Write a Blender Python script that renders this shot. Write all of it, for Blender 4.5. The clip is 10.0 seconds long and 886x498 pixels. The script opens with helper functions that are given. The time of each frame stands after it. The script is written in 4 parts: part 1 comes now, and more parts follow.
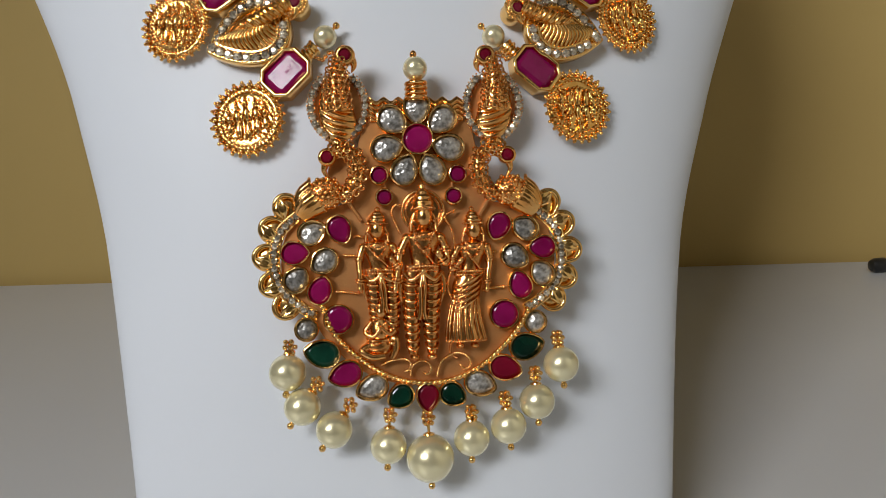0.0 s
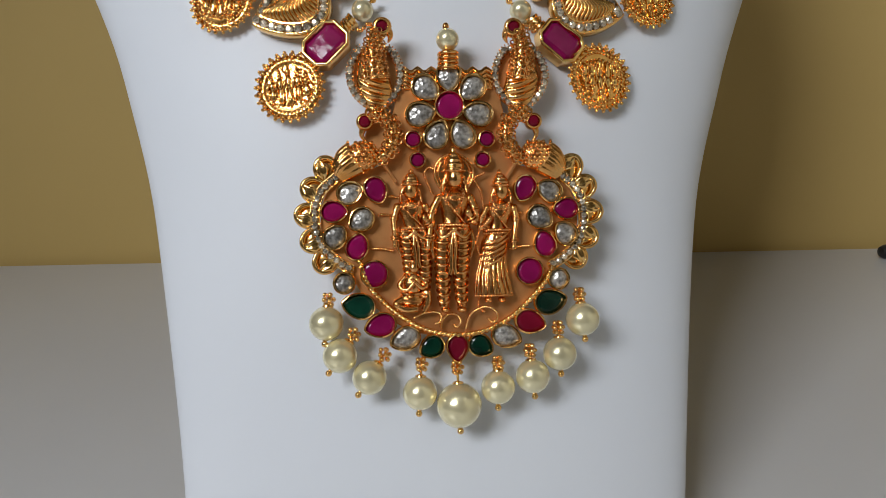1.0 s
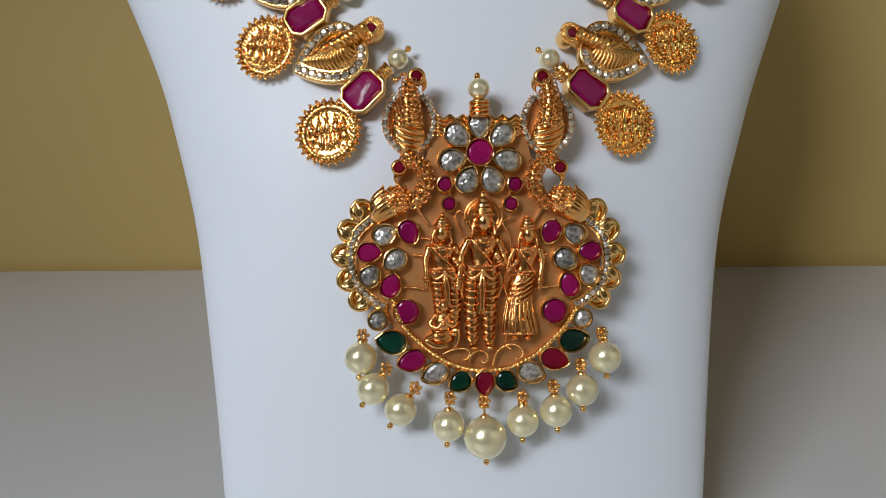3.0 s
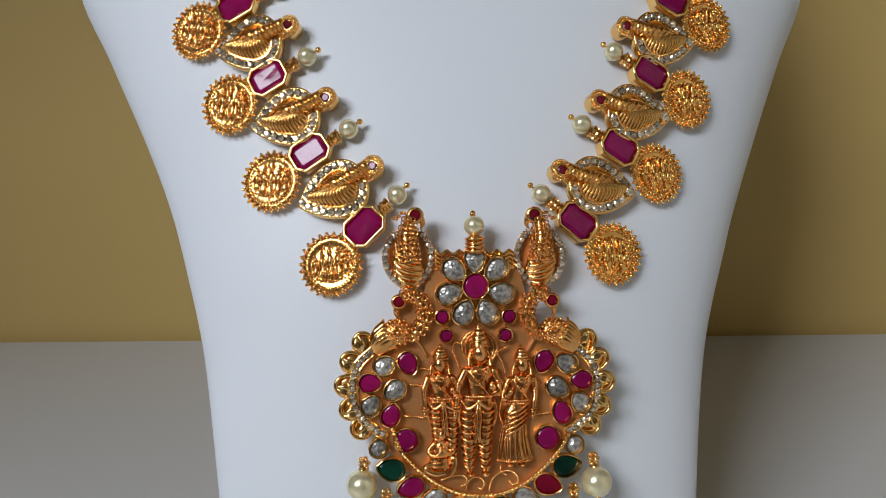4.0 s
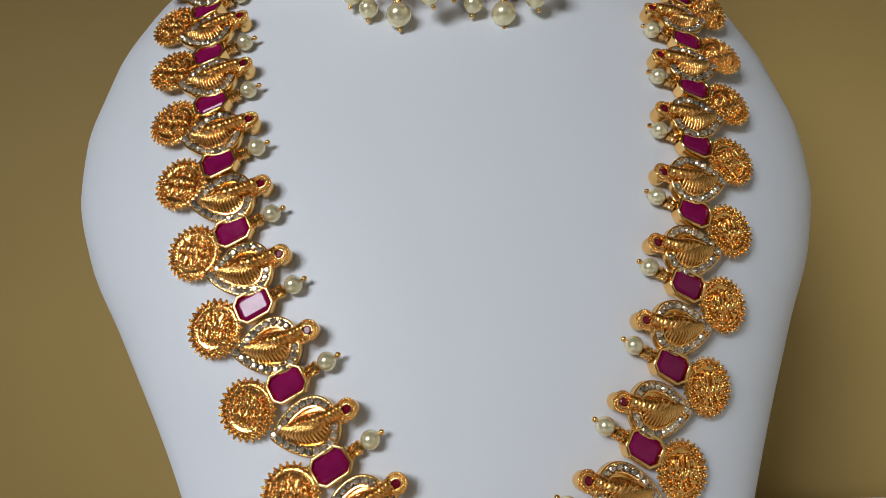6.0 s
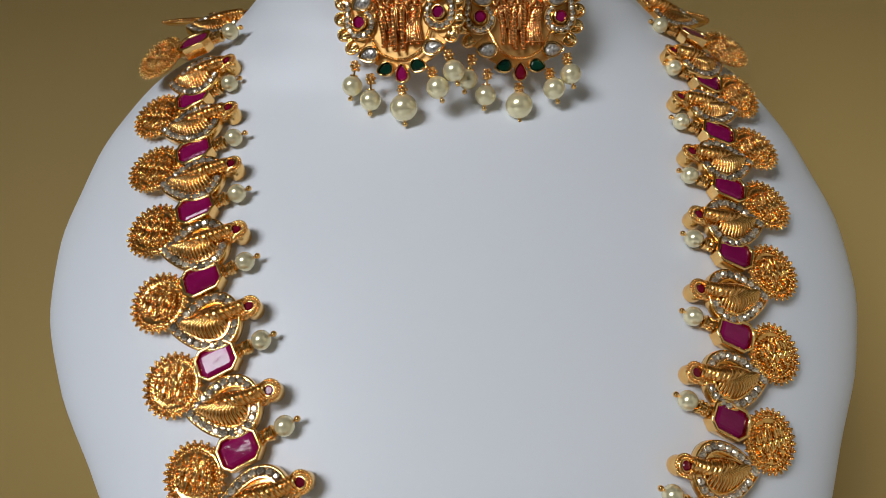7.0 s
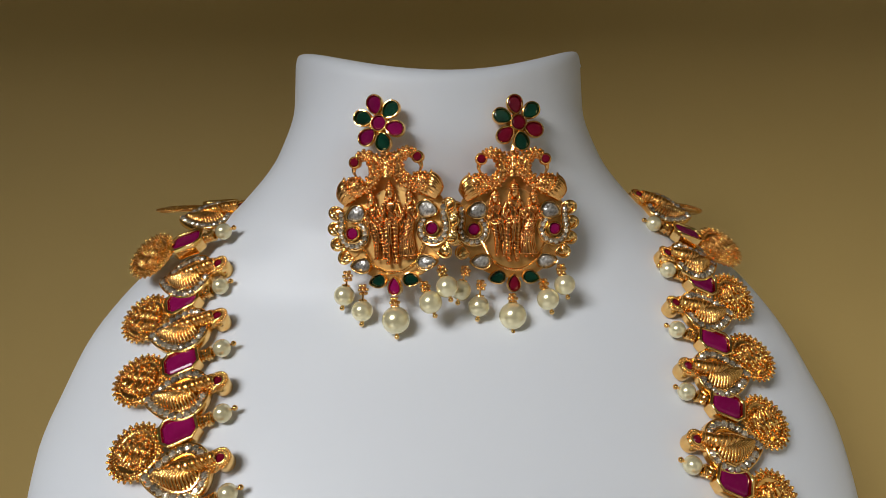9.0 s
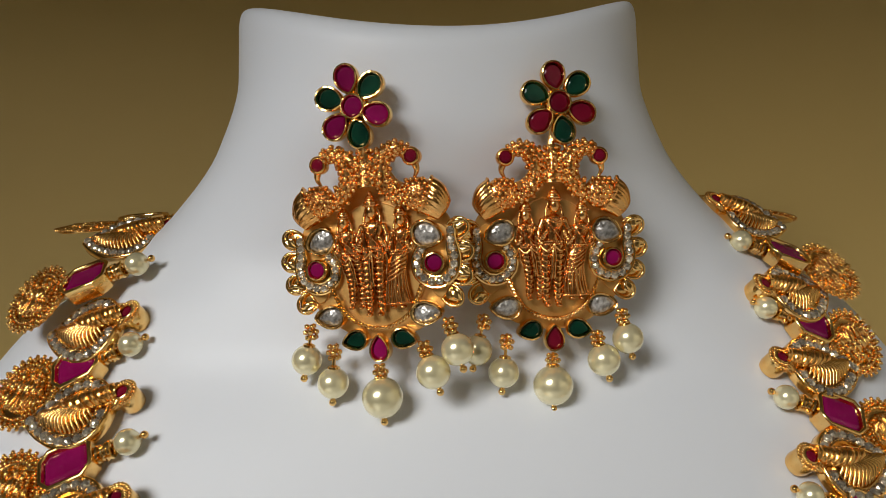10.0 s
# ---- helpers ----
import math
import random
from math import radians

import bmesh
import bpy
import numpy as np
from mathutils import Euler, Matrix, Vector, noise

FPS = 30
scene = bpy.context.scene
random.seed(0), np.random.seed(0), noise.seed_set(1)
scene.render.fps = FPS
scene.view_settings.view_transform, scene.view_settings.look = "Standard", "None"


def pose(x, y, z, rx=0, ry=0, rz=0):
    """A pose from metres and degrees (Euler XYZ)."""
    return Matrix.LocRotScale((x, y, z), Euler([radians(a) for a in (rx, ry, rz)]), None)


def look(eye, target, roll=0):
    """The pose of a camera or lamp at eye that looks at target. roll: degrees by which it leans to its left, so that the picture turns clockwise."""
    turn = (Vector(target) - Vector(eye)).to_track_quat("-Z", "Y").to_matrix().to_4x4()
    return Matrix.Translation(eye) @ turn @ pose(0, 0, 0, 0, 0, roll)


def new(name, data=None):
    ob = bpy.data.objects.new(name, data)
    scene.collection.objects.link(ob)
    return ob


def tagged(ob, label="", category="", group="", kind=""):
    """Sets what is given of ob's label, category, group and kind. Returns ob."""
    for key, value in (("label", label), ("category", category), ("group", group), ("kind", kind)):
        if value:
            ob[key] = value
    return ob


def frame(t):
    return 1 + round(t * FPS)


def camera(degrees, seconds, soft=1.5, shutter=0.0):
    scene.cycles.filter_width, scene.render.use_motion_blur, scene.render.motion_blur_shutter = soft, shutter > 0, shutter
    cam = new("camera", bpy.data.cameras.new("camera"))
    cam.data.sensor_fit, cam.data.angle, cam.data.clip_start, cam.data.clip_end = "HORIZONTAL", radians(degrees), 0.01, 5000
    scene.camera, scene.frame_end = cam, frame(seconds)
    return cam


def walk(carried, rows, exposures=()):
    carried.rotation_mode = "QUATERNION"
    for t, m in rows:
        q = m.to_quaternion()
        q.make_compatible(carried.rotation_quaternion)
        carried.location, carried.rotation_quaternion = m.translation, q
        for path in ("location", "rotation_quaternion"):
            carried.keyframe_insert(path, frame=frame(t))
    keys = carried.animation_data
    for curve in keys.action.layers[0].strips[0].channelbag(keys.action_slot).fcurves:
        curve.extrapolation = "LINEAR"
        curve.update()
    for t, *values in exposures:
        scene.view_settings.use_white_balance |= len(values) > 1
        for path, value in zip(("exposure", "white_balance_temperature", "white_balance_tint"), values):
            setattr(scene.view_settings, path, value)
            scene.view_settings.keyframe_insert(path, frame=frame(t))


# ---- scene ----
cam = camera(60.5, 10.0, soft=0.55)
# the stand's own frame leans back on the table: all fitted places are in that frame
STAND = pose(0, 0, 0.034, -11, 0, 0)
PATH = [
    (0, (-0.00430, -0.01611, 0.12282), (0.00032, 0.18262, 0.10082), -1.43),
    (0.5, (-0.00477, -0.02345, 0.11906), (-0.00216, 0.17536, 0.09741), -1.33),
    (1, (-0.00990, -0.02858, 0.11449), (-0.00766, 0.17018, 0.09229), -1.08),
    (1.5, (-0.01500, -0.03142, 0.11457), (-0.01561, 0.16747, 0.09352), -0.68),
    (2, (-0.01642, -0.03468, 0.11440), (-0.01867, 0.16422, 0.09364), -0.66),
    (2.2, (-0.02014, -0.03449, 0.11085), (-0.02154, 0.16425, 0.08849), -0.30),
    (3.3, (-0.00881, -0.03813, 0.13798), (-0.01381, 0.16035, 0.11384), -0.65),
    (3.5, (-0.01052, -0.03896, 0.14404), (-0.01350, 0.15987, 0.12264), -0.60),
    (4, (-0.01129, -0.04382, 0.15699), (-0.01416, 0.15546, 0.14027), -0.71),
    (4.5, (-0.01232, -0.04749, 0.17100), (-0.01473, 0.15221, 0.16045), -0.43),
    (5, (-0.00697, -0.04095, 0.19244), (-0.00600, 0.15884, 0.18333), -1.01),
    (5.5, (-0.01357, -0.04548, 0.21170), (-0.01235, 0.15447, 0.20745), -1.34),
    (6, (-0.02124, -0.03776, 0.22916), (-0.01947, 0.16223, 0.22782), -1.55),
    (6.2, (-0.02531, -0.03608, 0.23711), (-0.02388, 0.16392, 0.23813), -1.38),
    (7.3, (-0.02272, -0.00283, 0.26844), (-0.01940, 0.19702, 0.27549), -1.730),
    (7.5, (-0.02179, -0.00159, 0.27667), (-0.01819, 0.19817, 0.28579), -1.850),
    (8, (-0.02158, -0.00586, 0.29326), (-0.01729, 0.19351, 0.30853), -1.550),
    (8.5, (-0.01999, -0.01423, 0.30393), (-0.01641, 0.18454, 0.32582), -1.530),
    (9, (-0.02270, -0.00986, 0.30248), (-0.01803, 0.18850, 0.32763), -0.920),
    (9.5, (-0.02394, 0.04809, 0.32030), (-0.01715, 0.24652, 0.34438), -1.980),
    (10, (-0.02240, 0.06574, 0.32545), (-0.01756, 0.26467, 0.34559), -1.710),

]
EXPOSURES = [(0.0, 0.0, 6700, 10), (2.0, 0.02, 6320, 10), (3.5, 0.08, 6300, 10), (4.5, -0.04, 6350, 10), (6.0, -0.04, 6500, 10), (7.5, 0.01, 6520, 10), (9.0, 0.14, 6850, 10), (9.5, 0.16, 7050, 10), (10.0, 0.08, 7150, 10)]
walk(cam, [(t, STAND @ look(eye, target, roll)) for t, eye, target, roll in PATH], EXPOSURES)

# ---------- light ----------
world = bpy.data.worlds.new("sky")
scene.world = world
world.use_nodes = True
wn = world.node_tree
sky = wn.nodes.new("ShaderNodeTexSky")
sky.sky_type, sky.sun_disc = "NISHITA", False
sky.sun_elevation, sky.sun_rotation = radians(40), radians(60)
wn.nodes["Background"].inputs["Strength"].default_value = 0.1
wn.links.new(sky.outputs[0], wn.nodes["Background"].inputs["Color"])


def window_lamp(name, place, target, width, height, watts, colour):
    data = bpy.data.lights.new(name, "AREA")
    data.shape, data.size, data.size_y, data.energy, data.color = "RECTANGLE", width, height, watts, colour
    ob = new(name, data)
    ob.matrix_world = look(place, target)
    return ob


window_lamp("window_light", (-1.31, -1.49, 1.62), (-1.31, 1.0, 1.62), 1.18, 0.80, 66.0, (0.89, 0.935, 1.0))


# ---------- materials ----------
def material(name, colour, rough=0.5, metal=0.0, coat=0.0, spots=None, scale=200.0, grain=0.0, grain_scale=800.0, rough_var=0.0, spec=0.5, vary=0.0, facet=0.0):
    """A procedural surface: base colour with patches of a second colour, fine relief, uneven gloss."""
    m = bpy.data.materials.new(name)
    m.use_nodes = True
    nt = m.node_tree
    b = nt.nodes["Principled BSDF"]
    b.inputs["Base Color"].default_value = (*colour, 1)
    b.inputs["Roughness"].default_value = rough
    b.inputs["Metallic"].default_value = metal
    b.inputs["Coat Weight"].default_value = coat
    b.inputs["Coat Roughness"].default_value = 0.03
    b.inputs["Specular IOR Level"].default_value = spec
    tc = nt.nodes.new("ShaderNodeTexCoord")
    if spots is not None:
        n = nt.nodes.new("ShaderNodeTexNoise")
        n.inputs["Scale"].default_value, n.inputs["Detail"].default_value = scale, 4
        nt.links.new(tc.outputs["Object"], n.inputs["Vector"])
        ramp = nt.nodes.new("ShaderNodeValToRGB")
        ramp.color_ramp.elements[0].position, ramp.color_ramp.elements[1].position = 0.35, 0.65
        ramp.color_ramp.elements[0].color, ramp.color_ramp.elements[1].color = (*colour, 1), (*spots, 1)
        nt.links.new(n.outputs["Fac"], ramp.inputs["Fac"])
        last = ramp.outputs["Color"]
        if vary:
            info, hsv = nt.nodes.new("ShaderNodeObjectInfo"), nt.nodes.new("ShaderNodeHueSaturation")
            span = nt.nodes.new("ShaderNodeMapRange")
            span.inputs["To Min"].default_value, span.inputs["To Max"].default_value = 1 - vary, 1 + vary
            nt.links.new(info.outputs["Random"], span.inputs["Value"])
            nt.links.new(span.outputs["Result"], hsv.inputs["Value"])
            nt.links.new(last, hsv.inputs["Color"])
            last = hsv.outputs["Color"]
        nt.links.new(last, b.inputs["Base Color"])
        if rough_var:
            span = nt.nodes.new("ShaderNodeMapRange")
            span.inputs["To Min"].default_value, span.inputs["To Max"].default_value = max(0.02, rough - rough_var), rough + rough_var
            nt.links.new(n.outputs["Fac"], span.inputs["Value"])
            nt.links.new(span.outputs["Result"], b.inputs["Roughness"])
    if grain or facet:
        bump = nt.nodes.new("ShaderNodeBump")
        if facet:
            g = nt.nodes.new("ShaderNodeTexVoronoi")
            g.inputs["Scale"].default_value = grain_scale
            bump.inputs["Strength"].default_value = facet
            nt.links.new(g.outputs["Distance"], bump.inputs["Height"])
        else:
            g = nt.nodes.new("ShaderNodeTexNoise")
            g.inputs["Scale"].default_value, g.inputs["Detail"].default_value = grain_scale, 5
            bump.inputs["Strength"].default_value = grain
            nt.links.new(g.outputs["Fac"], bump.inputs["Height"])
        bump.inputs["Distance"].default_value = 0.0004
        nt.links.new(tc.outputs["Object"], g.inputs["Vector"])
        nt.links.new(bump.outputs["Normal"], b.inputs["Normal"])
    return m


GOLD = material("polished_gold", (0.98, 0.65, 0.26), 0.16, 1.0, spots=(0.95, 0.54, 0.17), scale=300, rough_var=0.05, grain=0.12, grain_scale=900)
ANTIQUE = material("matte_antique_gold", (1.0, 0.55, 0.19), 0.19, 1.0, spots=(0.88, 0.39, 0.10), scale=320, rough_var=0.07, grain=0.25, grain_scale=1500)
STAMPED = material("stamped_yellow_gold", (0.98, 0.60, 0.195), 0.17, 1.0, spots=(0.86, 0.43, 0.105), scale=320, rough_var=0.06, grain=0.22, grain_scale=1500)
PLUMAGE = material("satin_gold_plumage", (0.97, 0.585, 0.195), 0.25, 1.0, spots=(0.86, 0.43, 0.11), scale=320, rough_var=0.06, grain=0.2, grain_scale=1500)
FIGURE = material("satin_gold_relief", (0.97, 0.51, 0.18), 0.19, 1.0, spots=(0.78, 0.33, 0.09), scale=420, rough_var=0.07, grain=0.28, grain_scale=1200)
PLATE = material("matte_gold_back_plate", (0.76, 0.36, 0.13), 0.36, 0.72, spots=(0.69, 0.30, 0.10), scale=120, grain=0.08, grain_scale=1500)
YELLOW_PLATE = material("matte_yellow_gold_plate", (0.84, 0.50, 0.17), 0.34, 0.75, spots=(0.76, 0.41, 0.12), scale=160, grain=0.1, grain_scale=1500)
RUBY = material("ruby_glass", (0.235, 0.006, 0.075), 0.06, spots=(0.19, 0.004, 0.056), scale=150, spec=0.32, vary=0.22, grain=0.35, grain_scale=140)
DARK_RUBY = material("dark_ruby_glass", (0.17, 0.006, 0.020), 0.08, spots=(0.13, 0.004, 0.015), scale=150, spec=0.26, vary=0.2)
EMERALD = material("emerald_glass", (0.004, 0.040, 0.022), 0.07, spots=(0.003, 0.022, 0.013), scale=150, spec=0.4, vary=0.45)
POLKI = material("foil_backed_clear_stone", (0.50, 0.475, 0.435), 0.26, 0.45, spots=(0.16, 0.145, 0.125), scale=800, facet=0.4, grain_scale=1000, vary=0.35)
CRYSTAL = material("clear_crystal", (0.88, 0.77, 0.60), 0.11, 0.75, coat=0.5, spots=(0.40, 0.32, 0.22), scale=900, vary=0.4)
PEARL = material("cream_pearl", (0.91, 0.82, 0.52), 0.23, 0.6, coat=0.8, spots=(0.87, 0.77, 0.46), scale=120, spec=0.7, vary=0.06)
WHITE = material("satin_white_plastic", (0.76, 0.78, 0.81), 0.46, spots=(0.745, 0.765, 0.80), scale=7, grain=0.03, grain_scale=500, rough_var=0.05, spec=0.36)
TABLE = material("white_laminate", (0.62, 0.62, 0.62), 0.30, spots=(0.585, 0.585, 0.59), scale=4, grain=0.04, grain_scale=700, rough_var=0.02)
WALL = material("olive_yellow_wall_paint", (0.60, 0.415, 0.140), 0.7, spots=(0.56, 0.385, 0.127), scale=3, grain=0.15, grain_scale=160)
CEILING = material("ceiling_paint", (0.72, 0.71, 0.69), 0.8, spots=(0.69, 0.68, 0.66), scale=3, grain=0.1, grain_scale=160)
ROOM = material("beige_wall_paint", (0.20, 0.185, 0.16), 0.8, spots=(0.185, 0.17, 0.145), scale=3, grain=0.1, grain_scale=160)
FLOOR = material("brown_floor_tile", (0.16, 0.14, 0.115), 0.4, spots=(0.14, 0.12, 0.10), scale=4, grain=0.1, grain_scale=160)
BLACK = material("black_plastic", (0.012, 0.012, 0.012), 0.35, spots=(0.02, 0.02, 0.02), scale=90, grain=0.1, grain_scale=600)
FRAME = material("white_window_paint", (0.75, 0.75, 0.73), 0.5, spots=(0.7, 0.7, 0.68), scale=9, grain=0.1, grain_scale=300)
# pale so that the unseen east wall reflects fill light
CREAM = material("cream_bounce_paint", (0.76, 0.71, 0.58), 0.8, spots=(0.72, 0.67, 0.54), scale=3, grain=0.1, grain_scale=160)

MM = Matrix.Diagonal((0.001, 0.001, 0.001, 1))


# ---------- building blocks, in millimetres ----------
def finish(bm, name, mat, flat=False, mm=True, angle=0.7, turned=True):
    me = bpy.data.meshes.new(name)
    if turned:
        bmesh.ops.recalc_face_normals(bm, faces=bm.faces[:])
    bm.to_mesh(me)
    bm.free()
    if mm:
        me.transform(MM)
    me.materials.append(mat)
    if not flat:
        me.shade_smooth()
        me.set_sharp_from_angle(angle=angle)
    return me


def put(name, me, parent=None, m=None, label=""):
    ob = new(name, me)
    if parent is not None:
        ob.parent = parent
    if m is not None:
        ob.matrix_basis = m
    return tagged(ob, label)


def at(u, v, n=0.0, turn=0.0, grow=1.0):
    """A place on an ornament in millimetres: right, up and out, with a turn in its plane."""
    return Matrix.Translation((u * 0.001, v * 0.001, n * 0.001)) @ Matrix.Rotation(radians(turn), 4, "Z") @ Matrix.Scale(grow, 4)


def ball(bm, c, r, sub=1, squash=(1, 1, 1)):
    bmesh.ops.create_icosphere(bm, subdivisions=sub, radius=r, matrix=Matrix.Translation(c) @ Matrix.Diagonal((*squash, 1)))


def tube(bm, pts, radii, seg=6, closed=False):
    """A round bar along points."""
    pts = [Vector(p) for p in pts]
    n = len(pts)
    if not hasattr(radii, "__len__"):
        radii = [radii] * n
    rings = []
    side = None
    for i, p in enumerate(pts):
        a = pts[(i - 1) % n] if closed or i else p
        b = pts[(i + 1) % n] if closed or i < n - 1 else p
        d = (b - a).normalized()
        if side is None:
            side = d.orthogonal().normalized()
        side = (side - d * side.dot(d)).normalized()
        other = d.cross(side)
        rings.append([bm.verts.new(p + radii[i] * (math.cos(2 * math.pi * k / seg) * side + math.sin(2 * math.pi * k / seg) * other)) for k in range(seg)])
    for i in range(n if closed else n - 1):
        r0, r1 = rings[i], rings[(i + 1) % n]
        for k in range(seg):
            bm.faces.new((r0[k], r0[(k + 1) % seg], r1[(k + 1) % seg], r1[k]))
    if not closed:
        bm.faces.new(rings[0][::-1])
        bm.faces.new(rings[-1])


def rope(bm, pts, r):
    """A row of overlapping slanted grains along points, like twisted wire."""
    pts = resample(pts, r * 1.35)
    for i, p in enumerate(pts):
        d = (pts[min(i + 1, len(pts) - 1)] - pts[max(i - 1, 0)]).normalized()
        ang = math.atan2(d.y, d.x) + 0.7
        m = Matrix.Translation(p) @ Matrix.Rotation(ang, 4, "Z") @ Matrix.Diagonal((1.25, 0.75, 0.9, 1))
        bmesh.ops.create_icosphere(bm, subdivisions=1, radius=r, matrix=m)


def grain_bar(bm, pts, radii, r, gap=1.0, seed=1, loops=False):
    """A bar whose visible half is covered with staggered rows of grains or tiny loops."""
    tube(bm, pts, radii, 10)
    rnd = random.Random(seed)
    n = len(pts)
    total = sum((q - p).length for p, q in zip(pts, pts[1:]))
    count = max(2, int(total / (gap * 1.7 * r)))
    for i in range(count):
        f = (i + 0.5) / count * (n - 1)
        k = min(int(f), n - 2)
        p, d = pts[k].lerp(pts[k + 1], f - k), (pts[k + 1] - pts[k]).normalized()
        rad = radii[k] + (radii[k + 1] - radii[k]) * (f - k) if hasattr(radii, "__len__") else radii
        side = d.cross(Vector((0, 0, 1))).normalized()
        around = max(3, int(math.pi * rad / (gap * 1.75 * r)))
        for j in range(around + 1):
            a = math.pi * (j + 0.5 * (i % 2)) / around
            if a > math.pi:
                continue
            c = p + (side * math.cos(a) + Vector((0, 0, 1)) * math.sin(a)) * (rad + 0.25 * r) + Vector((rnd.uniform(-0.15, 0.15), rnd.uniform(-0.15, 0.15), 0)) * r
            if loops:
                tube(bm, [c + Vector((1.05 * r * math.cos(b), 1.05 * r * math.sin(b), 0.15)) for b in [math.pi / 4 * q for q in range(8)]], 0.36 * r, 5, closed=True)
            else:
                ball(bm, c, r * rnd.uniform(0.9, 1.1))


def smooth_line(pts, steps=8):
    """A smooth line through points."""
    pts = [Vector((*p, 0)) if len(p) == 2 else Vector(p) for p in pts]
    ext = [2 * pts[0] - pts[1], *pts, 2 * pts[-1] - pts[-2]]
    out = []
    for i in range(1, len(ext) - 2):
        a, b, c, d = ext[i - 1 : i + 3]
        for k in range(steps):
            t = k / steps
            out.append(0.5 * (2 * b + (c - a) * t + (2 * a - 5 * b + 4 * c - d) * t * t + (3 * b - a - 3 * c + d) * t**3))
    out.append(pts[-1])
    return out


def resample(pts, gap):
    pts = [Vector((*p, 0)) if len(p) == 2 else Vector(p) for p in pts]
    out, left = [pts[0].copy()], gap
    for a, b in zip(pts, pts[1:]):
        d, pos = (b - a).length, 0.0
        while d - pos >= left:
            pos += left
            out.append(a.lerp(b, pos / d))
            left = gap
        left -= d - pos
    return out


def circle(r, n=20):
    return [Vector((r * math.cos(2 * math.pi * k / n), r * math.sin(2 * math.pi * k / n), 0)) for k in range(n)]


def drop(length, width, n=20, sharp=0.75):
    """A teardrop outline with its point towards +x."""
    out = []
    for k in range(n):
        t = 2 * math.pi * k / n
        x = 0.5 * length * math.cos(t)
        y = 0.5 * width * 1.12 * math.sin(t) * abs(math.sin(t / 2)) ** sharp
        out.append(Vector((x, y, 0)))
    return out


def octagon(length, width, cut):
    a, b = length / 2, width / 2
    return [Vector((x, y, 0)) for x, y in ((a, -b + cut), (a, b - cut), (a - cut, b), (-a + cut, b), (-a, b - cut), (-a, -b + cut), (-a + cut, -b), (a - cut, -b))]


def offset(line, d):
    """A closed counter-clockwise outline moved outwards by d."""
    n, out = len(line), []
    for i, p in enumerate(line):
        t = line[(i + 1) % n] - line[i - 1]
        nrm = Vector((t.y, -t.x, 0)).normalized()
        out.append(p + nrm * d)
    return out


def loft(bm, rings, cap0=True, cap1=True):
    made = [[bm.verts.new(p) for p in ring] for ring in rings]
    n = len(made[0])
    for a, b in zip(made, made[1:]):
        for k in range(n):
            bm.faces.new((a[k], a[(k + 1) % n], b[(k + 1) % n], b[k]))
    if cap0:
        bm.faces.new(made[0][::-1])
    if cap1:
        bm.faces.new(made[-1])
    return made


def level(line, z, grow=1.0):
    c = sum(line, Vector()) / len(line)
    return [c + (p - c) * grow + Vector((0, 0, z)) for p in line]


def stone(line, name, mat, high=0.5, table=0.6):
    """A faceted stone in an outline: girdle, crown and flat table, sunk in its setting."""
    bm = bmesh.new()
    loft(bm, [level(line, -0.9, 0.95), level(line, -0.35), level(line, -0.35 + (high + 0.35) * 0.7, 0.5 + table / 2), level(line, high, table)])
    return finish(bm, name, mat, flat=True)


CUTS = random.Random(21)


def rose_cut(line, name, mat, high=0.75):
    """An uneven, hand-cut domed stone with many small flat facets."""
    bm = bmesh.new()
    rings = [level(line, -0.95, 0.95), level(line, -0.7)]
    for grow, z in ((0.86, 0.30), (0.66, 0.62), (0.44, 0.84), (0.20, 0.95)):
        rings.append([p + Vector((CUTS.uniform(-0.10, 0.10), CUTS.uniform(-0.10, 0.10), CUTS.uniform(-0.04, 0.04))) for p in level(line, z * high - 0.42, grow)])
    loft(bm, rings)
    bmesh.ops.triangulate(bm, faces=bm.faces[:])
    return finish(bm, name, mat, angle=0.3)


def setting(bm, line, low=-2.0, top=0.74, thick=0.6):
    """A bezel: a collar with a slightly uneven rounded lip round an outline, with a floor."""
    def lip(d, z, wave=0.0):
        return [p + Vector((0, 0, CUTS.uniform(-wave, wave))) for p in level(offset(line, d), z)]

    rings = [lip(thick * 0.85, low), lip(thick, low * 0.5), lip(thick, top - 0.3), lip(thick * 0.75, top, 0.14),
             lip(thick * 0.25, top, 0.12), lip(0.02, top - 0.3), lip(-0.05, -0.9)]
    loft(bm, rings)


def slab(bm, line, z0, z1, edge=0.3):
    rings = [level(line, z0), level(line, z1 - edge), level(offset(line, -edge), z1)]
    loft(bm, rings)


def lathe(bm, profile, seg=12, m=None, flatten=1.0):
    """A turned body about +y: (radius, height) from bottom to top."""
    rings = []
    for r, h in profile:
        rings.append([Vector((r * math.cos(2 * math.pi * k / seg), h, flatten * r * math.sin(2 * math.pi * k / seg))) for k in range(seg)])
    if m is not None:
        rings = [[m @ p for p in r] for r in rings]
    loft(bm, rings)


